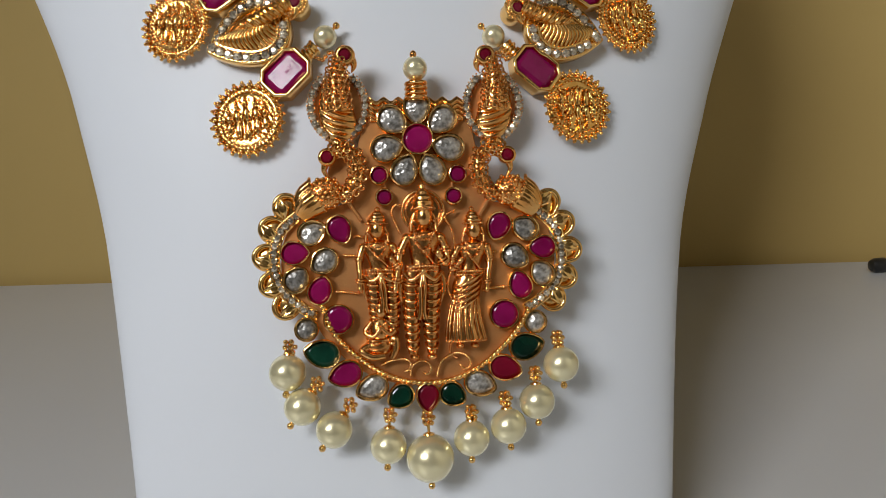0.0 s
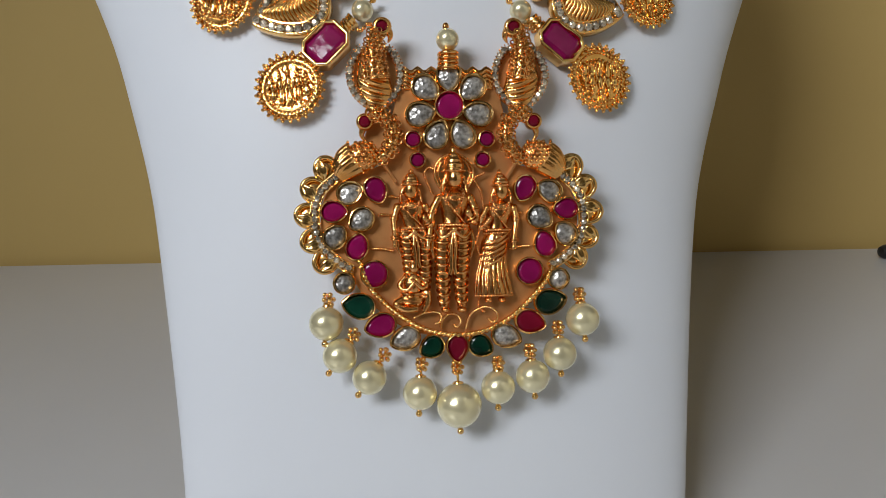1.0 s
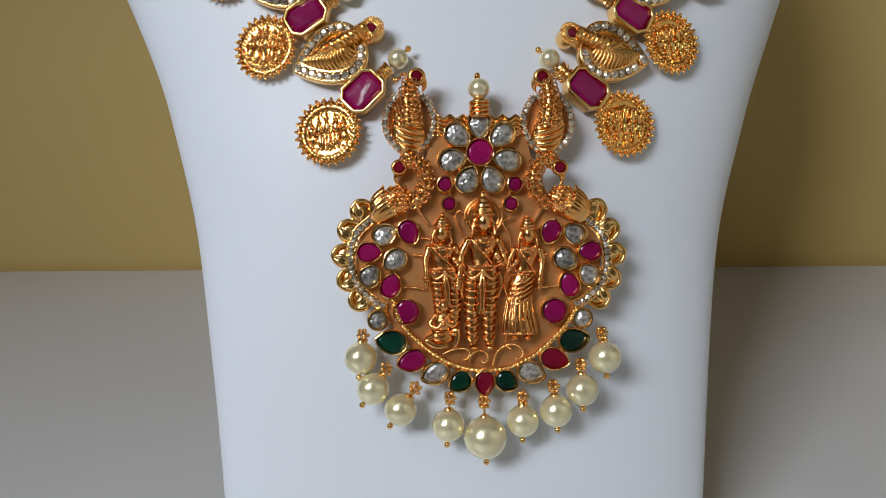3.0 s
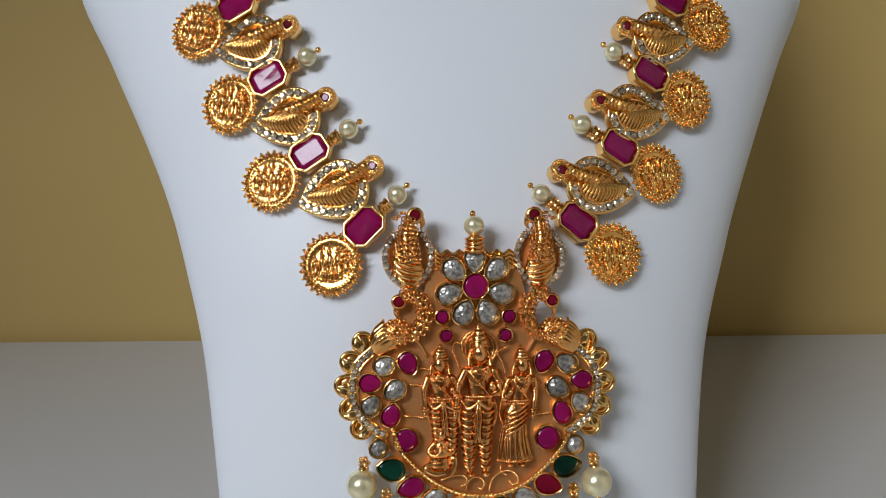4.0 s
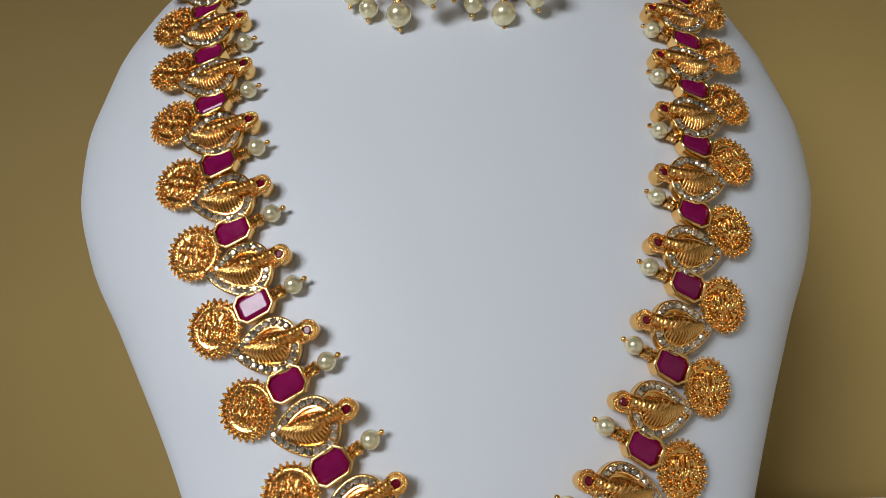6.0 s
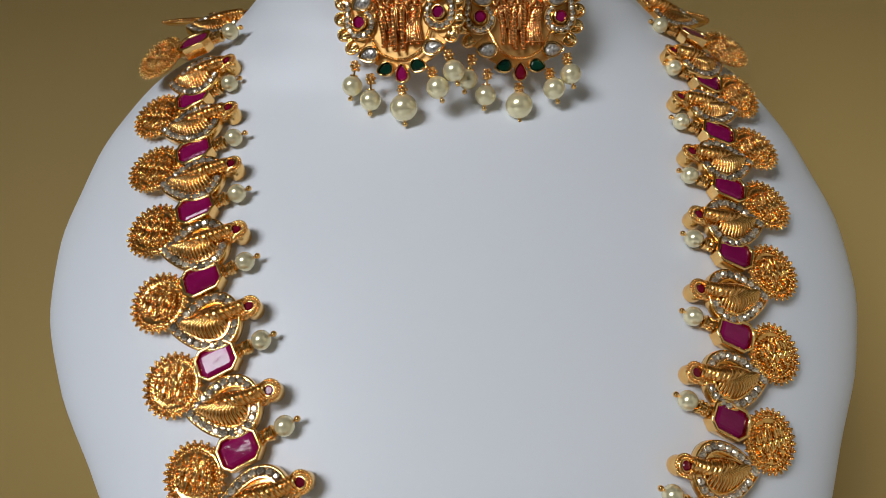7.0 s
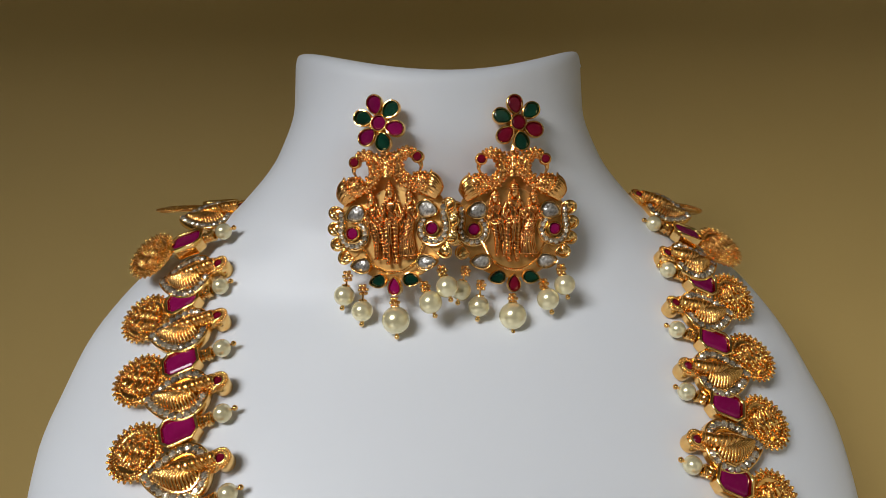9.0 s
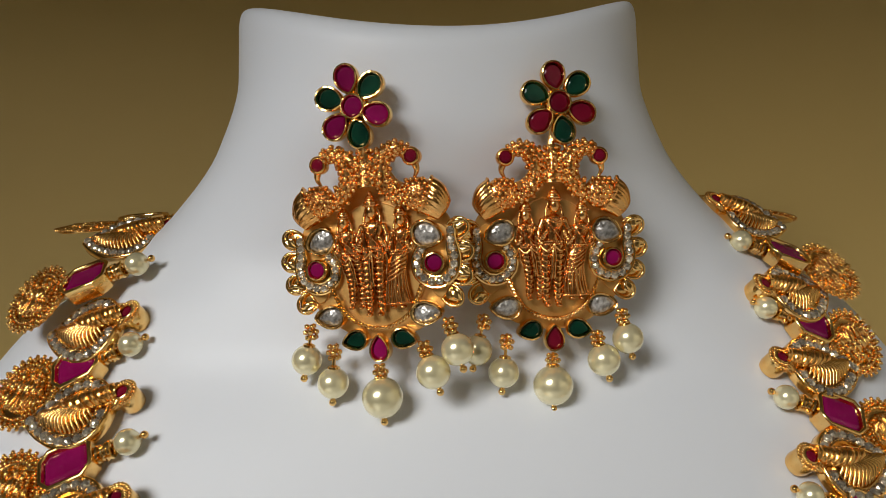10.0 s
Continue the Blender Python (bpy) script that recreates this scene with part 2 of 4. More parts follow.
def smooth_curve(xs, ys):
    """A smooth function through knots (monotone cubic)."""
    xs, ys = np.array(xs, float), np.array(ys, float)
    h, d = np.diff(xs), np.diff(ys) / np.diff(xs)
    s = np.zeros(len(xs))
    s[0], s[-1] = d[0], d[-1]
    for i in range(1, len(xs) - 1):
        s[i] = 0 if d[i - 1] * d[i] <= 0 else 2 * d[i - 1] * d[i] / (d[i - 1] + d[i])

    def f(x):
        x = min(max(x, xs[0]), xs[-1])
        i = min(int(np.searchsorted(xs, x, side="right")) - 1, len(h) - 1)
        t = (x - xs[i]) / h[i]
        return float((2 * t**3 - 3 * t * t + 1) * ys[i] + (t**3 - 2 * t * t + t) * h[i] * s[i] + (3 * t * t - 2 * t**3) * ys[i + 1] + (t**3 - t * t) * h[i] * s[i + 1])

    return f


# ---------- room ----------
def block(bm, lo, hi):
    m = Matrix.Translation([(a + b) / 2 for a, b in zip(lo, hi)]) @ Matrix.Diagonal((*[b - a for a, b in zip(lo, hi)], 1))
    bmesh.ops.create_cube(bm, size=1, matrix=m)


def solid(name, boxes, mat, label="", category="", kind="structure"):
    bm = bmesh.new()
    for lo, hi in boxes:
        block(bm, lo, hi)
    return tagged(put(name, finish(bm, name, mat, mm=False)), label, category, kind=kind)


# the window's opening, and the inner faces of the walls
WEST, EAST, SOUTH, NORTH, LOW, HIGH = -2.10, 0.90, -1.50, 0.468, -0.75, 2.40
WINDOW = (-1.92, -0.70, 1.20, 2.04)
x0, x1, z0, z1 = WINDOW
solid("wall_north", [((-0.66, NORTH, LOW), (EAST, NORTH + 0.12, HIGH))], WALL, "matte olive yellow painted wall behind the table", "wall")
# unseen reflector wall, set near to brighten the right side by bounce
solid("bounce_wall_east", [((EAST, SOUTH, LOW), (EAST + 0.12, NORTH + 0.12, HIGH))], CREAM, "unseen matte cream wall set close to bounce window light", "wall")
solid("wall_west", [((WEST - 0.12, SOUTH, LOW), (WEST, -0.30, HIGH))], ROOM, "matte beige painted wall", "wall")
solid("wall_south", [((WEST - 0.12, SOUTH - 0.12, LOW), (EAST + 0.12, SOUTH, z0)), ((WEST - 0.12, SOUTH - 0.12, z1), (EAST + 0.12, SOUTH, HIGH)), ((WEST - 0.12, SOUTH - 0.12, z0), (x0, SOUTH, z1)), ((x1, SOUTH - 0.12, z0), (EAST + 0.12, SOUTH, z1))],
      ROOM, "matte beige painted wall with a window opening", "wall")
# added out of view: holds window light off the olive wall's left part
solid("shade_wall_left", [((WEST - 0.12, -0.30, LOW), (-0.66, NORTH + 0.12, HIGH))], ROOM, "unseen beige wall block added to shade the olive wall's left", "wall")
# invented overhang, never in view; its soft shadow darkens the upper olive wall
solid("shade_lintel", [((-0.66, -0.05, 0.635), (EAST, NORTH, HIGH))], ROOM, "unseen beige block added above the table to shade the upper wall", "wall")
solid("floor", [((WEST - 0.12, SOUTH - 0.12, LOW - 0.12), (EAST + 0.12, NORTH + 0.12, LOW))], FLOOR, "plain brown tiled floor", "floor")
solid("ceiling", [((WEST - 0.12, SOUTH - 0.12, HIGH), (EAST + 0.12, NORTH + 0.12, HIGH + 0.1))], CEILING, "plain pale grey painted ceiling", "ceiling")
solid("window_1", [((x0, SOUTH - 0.08, z0), (x1, SOUTH - 0.04, z0 + 0.04)), ((x0, SOUTH - 0.08, z1 - 0.04), (x1, SOUTH - 0.04, z1)), ((x0, SOUTH - 0.08, z0 + 0.04), (x0 + 0.04, SOUTH - 0.04, z1 - 0.04)), ((x1 - 0.04, SOUTH - 0.08, z0 + 0.04), (x1, SOUTH - 0.04, z1 - 0.04))],
      FRAME, "white painted window frame in the wall", "window")


def table_top():
    root = tagged(new("table"), "white laminate table against the olive wall", "table")
    bm = bmesh.new()
    block(bm, (-0.65, -0.55, -0.03), (0.88, 0.464, 0.0))
    bmesh.ops.bevel(bm, geom=bm.edges[:], offset=0.003, segments=2, affect="EDGES")
    put("tabletop", finish(bm, "tabletop", TABLE, mm=False), root)
    for x in (-0.59, 0.82):
        for y in (-0.49, 0.4):
            bm = bmesh.new()
            block(bm, (x - 0.03, y - 0.03, -0.75), (x + 0.03, y + 0.03, -0.03))
            put("leg", finish(bm, "leg", TABLE, mm=False), root)


table_top()


# ---------- the display stand ----------
YAW = 0.06
FRONT = smooth_curve([-0.06, 0.0, 0.05, 0.075, 0.10, 0.129, 0.145, 0.166, 0.19, 0.212, 0.236, 0.258, 0.28, 0.30, 0.322, 0.338, 0.355, 0.372, 0.392, 0.42],
                     [0.150, 0.156, 0.162, 0.1645, 0.1675, 0.1715, 0.175, 0.181, 0.187, 0.1935, 0.202, 0.2105, 0.221, 0.2315, 0.241, 0.2415, 0.236, 0.2275, 0.2235, 0.222])
WIDE = smooth_curve([-0.06, 0.0, 0.05, 0.10, 0.14, 0.17, 0.20, 0.225, 0.25, 0.27, 0.29, 0.31, 0.33, 0.345, 0.357, 0.372, 0.39, 0.42],
                    [0.0675, 0.0686, 0.0718, 0.0780, 0.0895, 0.103, 0.1181, 0.1318, 0.1390, 0.1398, 0.1364, 0.1308, 0.1163, 0.0918, 0.0753, 0.0608, 0.0539, 0.0530])
MIDDLE = smooth_curve([-0.06, 0.03, 0.10, 0.15, 0.20, 0.25, 0.28, 0.31, 0.335, 0.36, 0.39, 0.42],
                      [-0.0090, -0.0093, -0.0103, -0.0098, -0.0113, -0.0127, -0.0132, -0.0138, -0.0137, -0.0157, -0.0163, -0.0163])
DEEP = smooth_curve([-0.06, 0.05, 0.12, 0.18, 0.24, 0.29, 0.325, 0.355, 0.385, 0.42], [0.0130, 0.0180, 0.0283, 0.0395, 0.0484, 0.0499, 0.0494, 0.0483, 0.0462, 0.0437])


def shell(theta, z):
    """A point of the stand's outer face: angle round from the middle of the front, and height."""
    x = WIDE(z) * math.sin(theta)
    return Vector((MIDDLE(z) + x, FRONT(z) + DEEP(z) * (1 - math.cos(theta)) + YAW * x, z))


def bust_stand():
    bm = bmesh.new()
    cols, rows, grid = 72, 110, []
    c11, s11 = math.cos(radians(11)), math.sin(radians(11))
    for j in range(rows + 1):
        v = 1 - (1 - j / rows) ** 1.8
        line = []
        for i in range(cols + 1):
            q = 2 * i / cols - 1
            theta = radians(112) * q
            foot = shell(theta, 0.0)
            low = (foot.y * s11 - 0.034) / c11 + 0.0005
            e = max(0.0, (abs(q) - 0.90) / 0.10)
            high = 0.3920 + (0.0175 if theta < 0 else 0.0205) * math.sin(theta) ** 2 - 0.010 * e * e
            p = shell(theta, low + (high - low) * v)
            # the upper edge rolls back
            d = min(0.007, max(0.0, 0.007 - (high - p.z)))
            p.y += 0.007 - math.sqrt(0.007**2 - d * d)
            line.append(bm.verts.new(p))
        grid.append(line)
    for a, b in zip(grid, grid[1:]):
        for i in range(cols):
            bm.faces.new((a[i], a[i + 1], b[i + 1], b[i]))
    me = finish(bm, "bust_stand", WHITE, mm=False, angle=1.2, turned=False)
    ob = put("bust_stand", me, None, STAND)
    thick = ob.modifiers.new("thickness", "SOLIDIFY")
    thick.thickness, thick.offset = 0.005, -1
    rim = ob.modifiers.new("rim", "BEVEL")
    rim.width, rim.segments, rim.limit_method, rim.angle_limit = 0.0022, 4, "ANGLE", radians(50)
    tagged(ob, "glossy white moulded neck-and-shoulder jewellery display stand on the table", "display stand")


bust_stand()


# the sheet on which the chain drapes, a few millimetres in front of the stand's face
DRAPE_WIDE = smooth_curve([-0.06, 0.05, 0.10, 0.14, 0.17, 0.20, 0.225, 0.25, 0.27, 0.29, 0.31, 0.33, 0.345, 0.357, 0.372, 0.42],
                          [0.0805, 0.0797, 0.0833, 0.0915, 0.104, 0.1200, 0.1322, 0.1398, 0.1408, 0.137, 0.129, 0.1135, 0.091, 0.0725, 0.0595, 0.0525])
DRAPE_MIDDLE = smooth_curve([-0.06, 0.15, 0.25, 0.30, 0.335, 0.36, 0.42], [-0.0100, -0.0113, -0.0110, -0.0100, -0.0120, -0.0152, -0.0157])
DRAPE_DEEP = smooth_curve([-0.06, 0.10, 0.20, 0.30, 0.345, 0.38, 0.42], [0.042, 0.042, 0.048, 0.052, 0.046, 0.042, 0.042])


def on_shell(x, z, turn, lift=0.0, rise=0.0, side=0.0):
    """A frame on the drape: right along the given turn, up, and out from its face."""
    def y(a, b, most=0.86):
        off = a - DRAPE_MIDDLE(b)
        s = max(-most, min(most, off / DRAPE_WIDE(b)))
        return FRONT(b) + DRAPE_DEEP(b) * (1 - math.sqrt(1 - s * s)) + YAW * off

    h = 0.004
    n = Vector(((y(x + h, z) - y(x - h, z)) / (2 * h) + side, -1, (y(x, z + h) - y(x, z - h)) / (2 * h) + rise)).normalized()
    off = x - MIDDLE(z)
    q = max(-0.93, min(0.93, off / WIDE(z)))
    face = FRONT(z) + DEEP(z) * (1 - math.sqrt(1 - q * q)) + YAW * off
    return framed(Vector((x, min(y(x, z, 0.88), face), z)) + n * lift * 0.001, n, turn)


def framed(place, n, turn):
    n = n.normalized()
    d = Vector((math.cos(radians(turn)), 0, math.sin(radians(turn))))
    d = (d - n * d.dot(n)).normalized()
    e = n.cross(d)
    m = Matrix((d, e, n)).transposed().to_4x4()
    m.translation = place
    return m


# ---------- pieces of jewellery ----------
SPIN = random.Random(9)


def pearl_mesh(r):
    bm = bmesh.new()
    bmesh.ops.create_uvsphere(bm, u_segments=28, v_segments=18, radius=r)
    return finish(bm, "pearl", PEARL, angle=3.0)


def crystal_mesh(r):
    bm = bmesh.new()
    line = circle(r, 8)
    mid = [p.lerp(q, 0.5) for p, q in zip(line, line[1:] + line[:1])]
    loft(bm, [level(line, -0.3, 0.9), level(line, 0.05), level(mid, 0.42 * r, 0.80), level(line, 0.66 * r, 0.38)])
    bmesh.ops.triangulate(bm, faces=bm.faces[:])
    return finish(bm, "crystal", CRYSTAL, flat=True)


def chip(mesh, parent, u, v, n):
    """A small crystal, seated with a slight turn and tilt of its own."""
    tilt = Matrix.Rotation(SPIN.gauss(0, 0.16), 4, "X") @ Matrix.Rotation(SPIN.gauss(0, 0.16), 4, "Y")
    put("crystal", mesh, parent, at(u, v, n, SPIN.uniform(0, 90)) @ tilt)


def coin_mesh(flip):
    """A round stamped medallion with a beaded rim and relief; +x points to the next link."""
    bm = bmesh.new()
    lathe(bm, [(0.1, -1.0), (7.7, -1.0), (8.0, -0.6), (7.8, -0.2), (6.4, 0.05), (6.0, -0.15), (4.4, -0.1), (2.0, 0.08), (0.1, 0.12)], 44, Matrix.Rotation(radians(90), 4, "X"))
    for k in range(44):
        a = 2 * math.pi * k / 44
        ball(bm, (6.35 * math.cos(a), 6.35 * math.sin(a), 0.25), 0.43)
    for k in range(27):
        a = 2 * math.pi * k / 27
        ball(bm, (7.35 * math.cos(a), 7.35 * math.sin(a), 0.1), 0.56)
        ball(bm, (7.95 * math.cos(a + 0.055), 7.95 * math.sin(a + 0.055), 0.0), 0.44)
        ball(bm, (7.95 * math.cos(a - 0.055), 7.95 * math.sin(a - 0.055), 0.0), 0.44)
        ball(bm, (8.6 * math.cos(a), 8.6 * math.sin(a), -0.05), 0.5)
    rnd = random.Random(5)
    up = Matrix.Rotation(radians(-38 * flip), 4, "Z")

    def lump(x, y, w, h, z=0.2, deep=0.7, turn=0.0):
        m = Matrix.Translation(up @ Vector((x, y, z))) @ up @ Matrix.Rotation(turn, 4, "Z") @ Matrix.Diagonal((w, h, 1.15 * deep, 1))
        bmesh.ops.create_icosphere(bm, subdivisions=2, radius=1, matrix=m)

    # a row of small standing shapes, plain lumps with fine upright lines
    for x, tall in ((-4.2, 0.62), (-2.2, 0.85), (0.0, 1.0), (2.2, 0.85), (4.2, 0.62)):
        h = 5.5 * tall
        lump(x, -0.42 * h, 0.95, 0.52 * h, 0.05, 0.55)
        lump(x, 0.22 * h, 0.80, 0.36 * h, 0.1, 0.6)
        lump(x, 0.68 * h, 0.55, 0.20 * h, 0.15, 0.6)
        lump(x, 0.90 * h, 0.26, 0.16 * h, 0.3, 0.55)
        for s in (-0.5, 0.5):
            lump(x + s + rnd.uniform(-0.2, 0.2), -0.5 * h, 0.24, rnd.uniform(0.25, 0.42) * h, 0.5, 0.4, rnd.uniform(-0.3, 0.3))
        for s in (-1, 1):
            lump(x + s * 0.95, 0.15 * h, 0.24, 0.34 * h, 0.35, 0.45, s * 0.35)
        for s in range(6):
            lump(x + rnd.uniform(-1.0, 1.0), rnd.uniform(-0.8, 0.6) * h, rnd.uniform(0.25, 0.5), rnd.uniform(0.2, 0.32), 0.65, 0.35, rnd.uniform(0, 3))
    for s in range(60):
        q, d = rnd.uniform(0, 6.283), 5.4 * math.sqrt(rnd.random())
        lump(d * math.cos(q), d * math.sin(q), rnd.uniform(0.25, 0.6), rnd.uniform(0.2, 0.5), -0.1, 0.4, rnd.uniform(0, 3))
    for s in range(9):
        lump(-4.4 + s * 1.1, -4.5 + 0.07 * (s - 4) ** 2, 0.5, 0.3, 0.2, 0.4)
    return finish(bm, "coin", STAMPED, angle=1.2)


def ruby_setting_mesh():
    bm = bmesh.new()
    line = octagon(10.4, 7.8, 1.7)
    loft(bm, [level(offset(line, d), z) for d, z in ((0.7, -3.9), (0.95, -3.0), (1.05, 0.25), (0.98, 0.46), (0.80, 0.62), (0.52, 0.70), (0.24, 0.67), (0.04, 0.56), (-0.08, 0.36), (-0.2, -0.9))])
    # lug under the medallion, and wire coils that hold the pearl
    tube(bm, [(-9.5, 0, -2.9), (-5.2, 0, -2.7)], 0.9, 8)
    for k, (x, r) in enumerate(((6.7, 1.6), (7.7, 1.3), (8.6, 1.5), (9.4, 1.7))):
        pts = [(x + 0.25 * math.cos(a), r * math.cos(a), -1.9 + r * math.sin(a)) for a in [2 * math.pi * i / 12 for i in range(12)]]
        tube(bm, pts, 0.5, 6, closed=True)
    for a in range(5):
        ball(bm, (8.0, 1.7 * math.cos(a * 1.256), -1.9 + 1.7 * math.sin(a * 1.256)), 0.55)
    tube(bm, [(5.5, 0, -1.9), (16.6, 0, -1.9)], 0.35, 6)
    ball(bm, (17.0, 0, -1.9), 0.9, 2)
    return finish(bm, "ruby_setting", GOLD)


def step_ruby_mesh():
    """An emerald-cut stone: a steep step, a shallow step and a flat table."""
    line = octagon(10.6, 8.0, 1.6)
    bm = bmesh.new()
    rings = [level(line, -1.2), level(line, -0.9), level(offset(line, -0.95), 0.05), level(offset(line, -1.6), 0.3), level(offset(line, -1.7), 0.3)]
    loft(bm, rings)
    return finish(bm, "ruby", RUBY, flat=True)


LEAF = 20.5


def leaf_line(flip, inset=0.0, n=44):
    """A plump leaf with its point towards -x."""
    pts = [Vector((-p.x, p.y, 0)) for p in drop(LEAF, 18.2, n, 0.72)][::-1]
    pts = offset(pts, -inset)
    return [Vector((p.x, p.y + 0.5, 0)) for p in pts] if flip > 0 else [Vector((p.x, -(p.y + 0.5), 0)) for p in pts][::-1]


def bird_link_mesh(flip):
    """The tray of a leaf-shaped link: tall sides, claws along both edges of its crystal row, and the head's round socket."""
    bm = bmesh.new()
    outer = leaf_line(flip)
    rings = [level(offset(outer, -0.5), -3.2), level(outer, -2.6), level(outer, -0.25), level(offset(outer, -0.25), 0.0), level(leaf_line(flip, 0.55), 0.0), level(leaf_line(flip, 0.6), -0.45),
             level(leaf_line(flip, 2.75), -0.45), level(leaf_line(flip, 2.8), 0.05), level(leaf_line(flip, 3.15), 0.1), level(leaf_line(flip, 3.3), -1.5)]
    loft(bm, rings)
    for inset, gap in ((0.5, 1.1), (2.85, 1.1)):
        for p in resample(leaf_line(flip, inset, 80), gap):
            ball(bm, (p.x, p.y, 0.1), 0.2)
    lathe(bm, [(0.1, -4.4), (2.5, -4.4), (2.75, -3.6), (2.75, 0.2), (2.4, 0.7), (1.75, 0.85), (1.6, 1.0), (1.4, 1.0), (1.35, 0.6), (0.1, 0.5)], 20, Matrix.Translation((13.0, flip * 2.4, 0)) @ Matrix.Rotation(radians(90), 4, "X"))
    tube(bm, [(6.5, flip * 1.4, -2.0), (13.0, flip * 2.4, -2.4)], 1.7, 8)
    return finish(bm, "bird_link", GOLD, angle=0.9)


def bird_body_mesh(flip):
    """The bird inside the tray: curved barbs sweep from its twisted neck to the leaf's edge, with a round brow and a beak."""
    bm = bmesh.new()
    inner = leaf_line(flip, 3.25)
    loft(bm, [level(inner, -1.5), level(inner, -0.9), level(inner, -0.6, 0.8), level(inner, -0.3, 0.45)])
    # wound neck: a tapered core with fine wires, from the upper middle of the hollow to the head
    neck = smooth_line([(-3.0, flip * 2.3, 0.1), (-0.4, flip * 2.5, 0.7), (3.0, flip * 2.0, 1.1), (6.4, flip * 1.9, 1.2), (9.4, flip * 2.4, 0.9), (11.6, flip * 3.0, 0.4)], 14)
    size = [0.30 + 1.4 * min(1.0, i / (0.5 * len(neck))) ** 0.8 for i in range(len(neck))]
    tube(bm, neck, size, 10)
    for w in range(7):
        line = []
        for i, p in enumerate(neck):
            q = 2 * math.pi / 7 * w + 0.30 * i * flip
            line.append(p + Vector((0, math.cos(q), math.sin(q))) * size[i])
        tube(bm, line, [0.06 + 0.19 * r for r in size], 5)
    # barbs swirl from the neck out to the tip and down to the lower edge
    edge = resample(smooth_line([(-5.0, 2.2), (-6.6, 0.9), (-5.4, -0.7), (-3.0, -2.4), (0.0, -3.8), (2.8, -4.1), (5.2, -3.2), (6.6, -1.5)], 8), 1.12)
    for k, p in enumerate(edge):
        t = k / (len(edge) - 1)
        c = neck[int(0.66 * t * (len(neck) - 1))]
        start = Vector((c.x, c.y - flip * 0.2, c.z * 0.85))
        end = Vector((p.x, flip * p.y, -0.45))
        mid = start.lerp(end, 0.5) + Vector((-2.0 * (1 - 0.35 * t), flip * 0.25, 0.35 + 0.45 * math.sin(math.pi * t)))
        tube(bm, smooth_line([start, mid, end], 5), [0.2, 0.3, 0.38, 0.44, 0.48, 0.51, 0.52, 0.5, 0.46, 0.38, 0.26], 7)
    # rolled fold along the upper edge of the hollow
    tube(bm, smooth_line([(-4.6, flip * 2.7, -0.1), (-1.2, flip * 3.9, 0.1), (2.6, flip * 4.3, 0.1), (5.6, flip * 4.0, 0.2)], 5), 0.26, 6)
    # rolled brow round the eye
    for r, z, w in ((2.75, 0.35, 0.55), (2.1, 0.85, 0.45)):
        rope(bm, [Vector((13.0 + r * math.cos(0.2 * k), flip * 2.4 + r * math.sin(0.2 * k), z)) for k in range(33)], w)
    tube(bm, smooth_line([(12.6, flip * 0.4, 0.6), (11.8, flip * -0.7, 0.3), (10.4, flip * -0.9, -0.2)], 4), [0.8, 0.8, 0.75, 0.7, 0.6, 0.5, 0.4, 0.28, 0.12], 8)
    return finish(bm, "bird_body", PLUMAGE, angle=1.0)


COIN = {s: coin_mesh(s) for s in (1, -1)}
BIRD = {s: bird_link_mesh(s) for s in (1, -1)}
BIRD_BODY = {s: bird_body_mesh(s) for s in (1, -1)}
SETTING, STEP_RUBY = ruby_setting_mesh(), step_ruby_mesh()
LINK_PEARL = pearl_mesh(2.9)
EYE_RUBY = stone(circle(1.5, 14), "eye_ruby", DARK_RUBY, 0.45)
STONE_CHIP = crystal_mesh(1.27)


def grain_cluster(bm, u, v, n, r=1.5):
    """A small knot of gold grains above a hanging pearl."""
    for lay, count, rad in ((0.9, 3, 0.7), (0.0, 5, 1.0), (-0.9, 4, 0.8)):
        for k in range(count):
            a = 2 * math.pi * k / count + lay
            ball(bm, (u + rad * r * 0.75 * math.cos(a), v + lay * r * 0.8, n + rad * r * 0.75 * math.sin(a)), 0.42 * r)


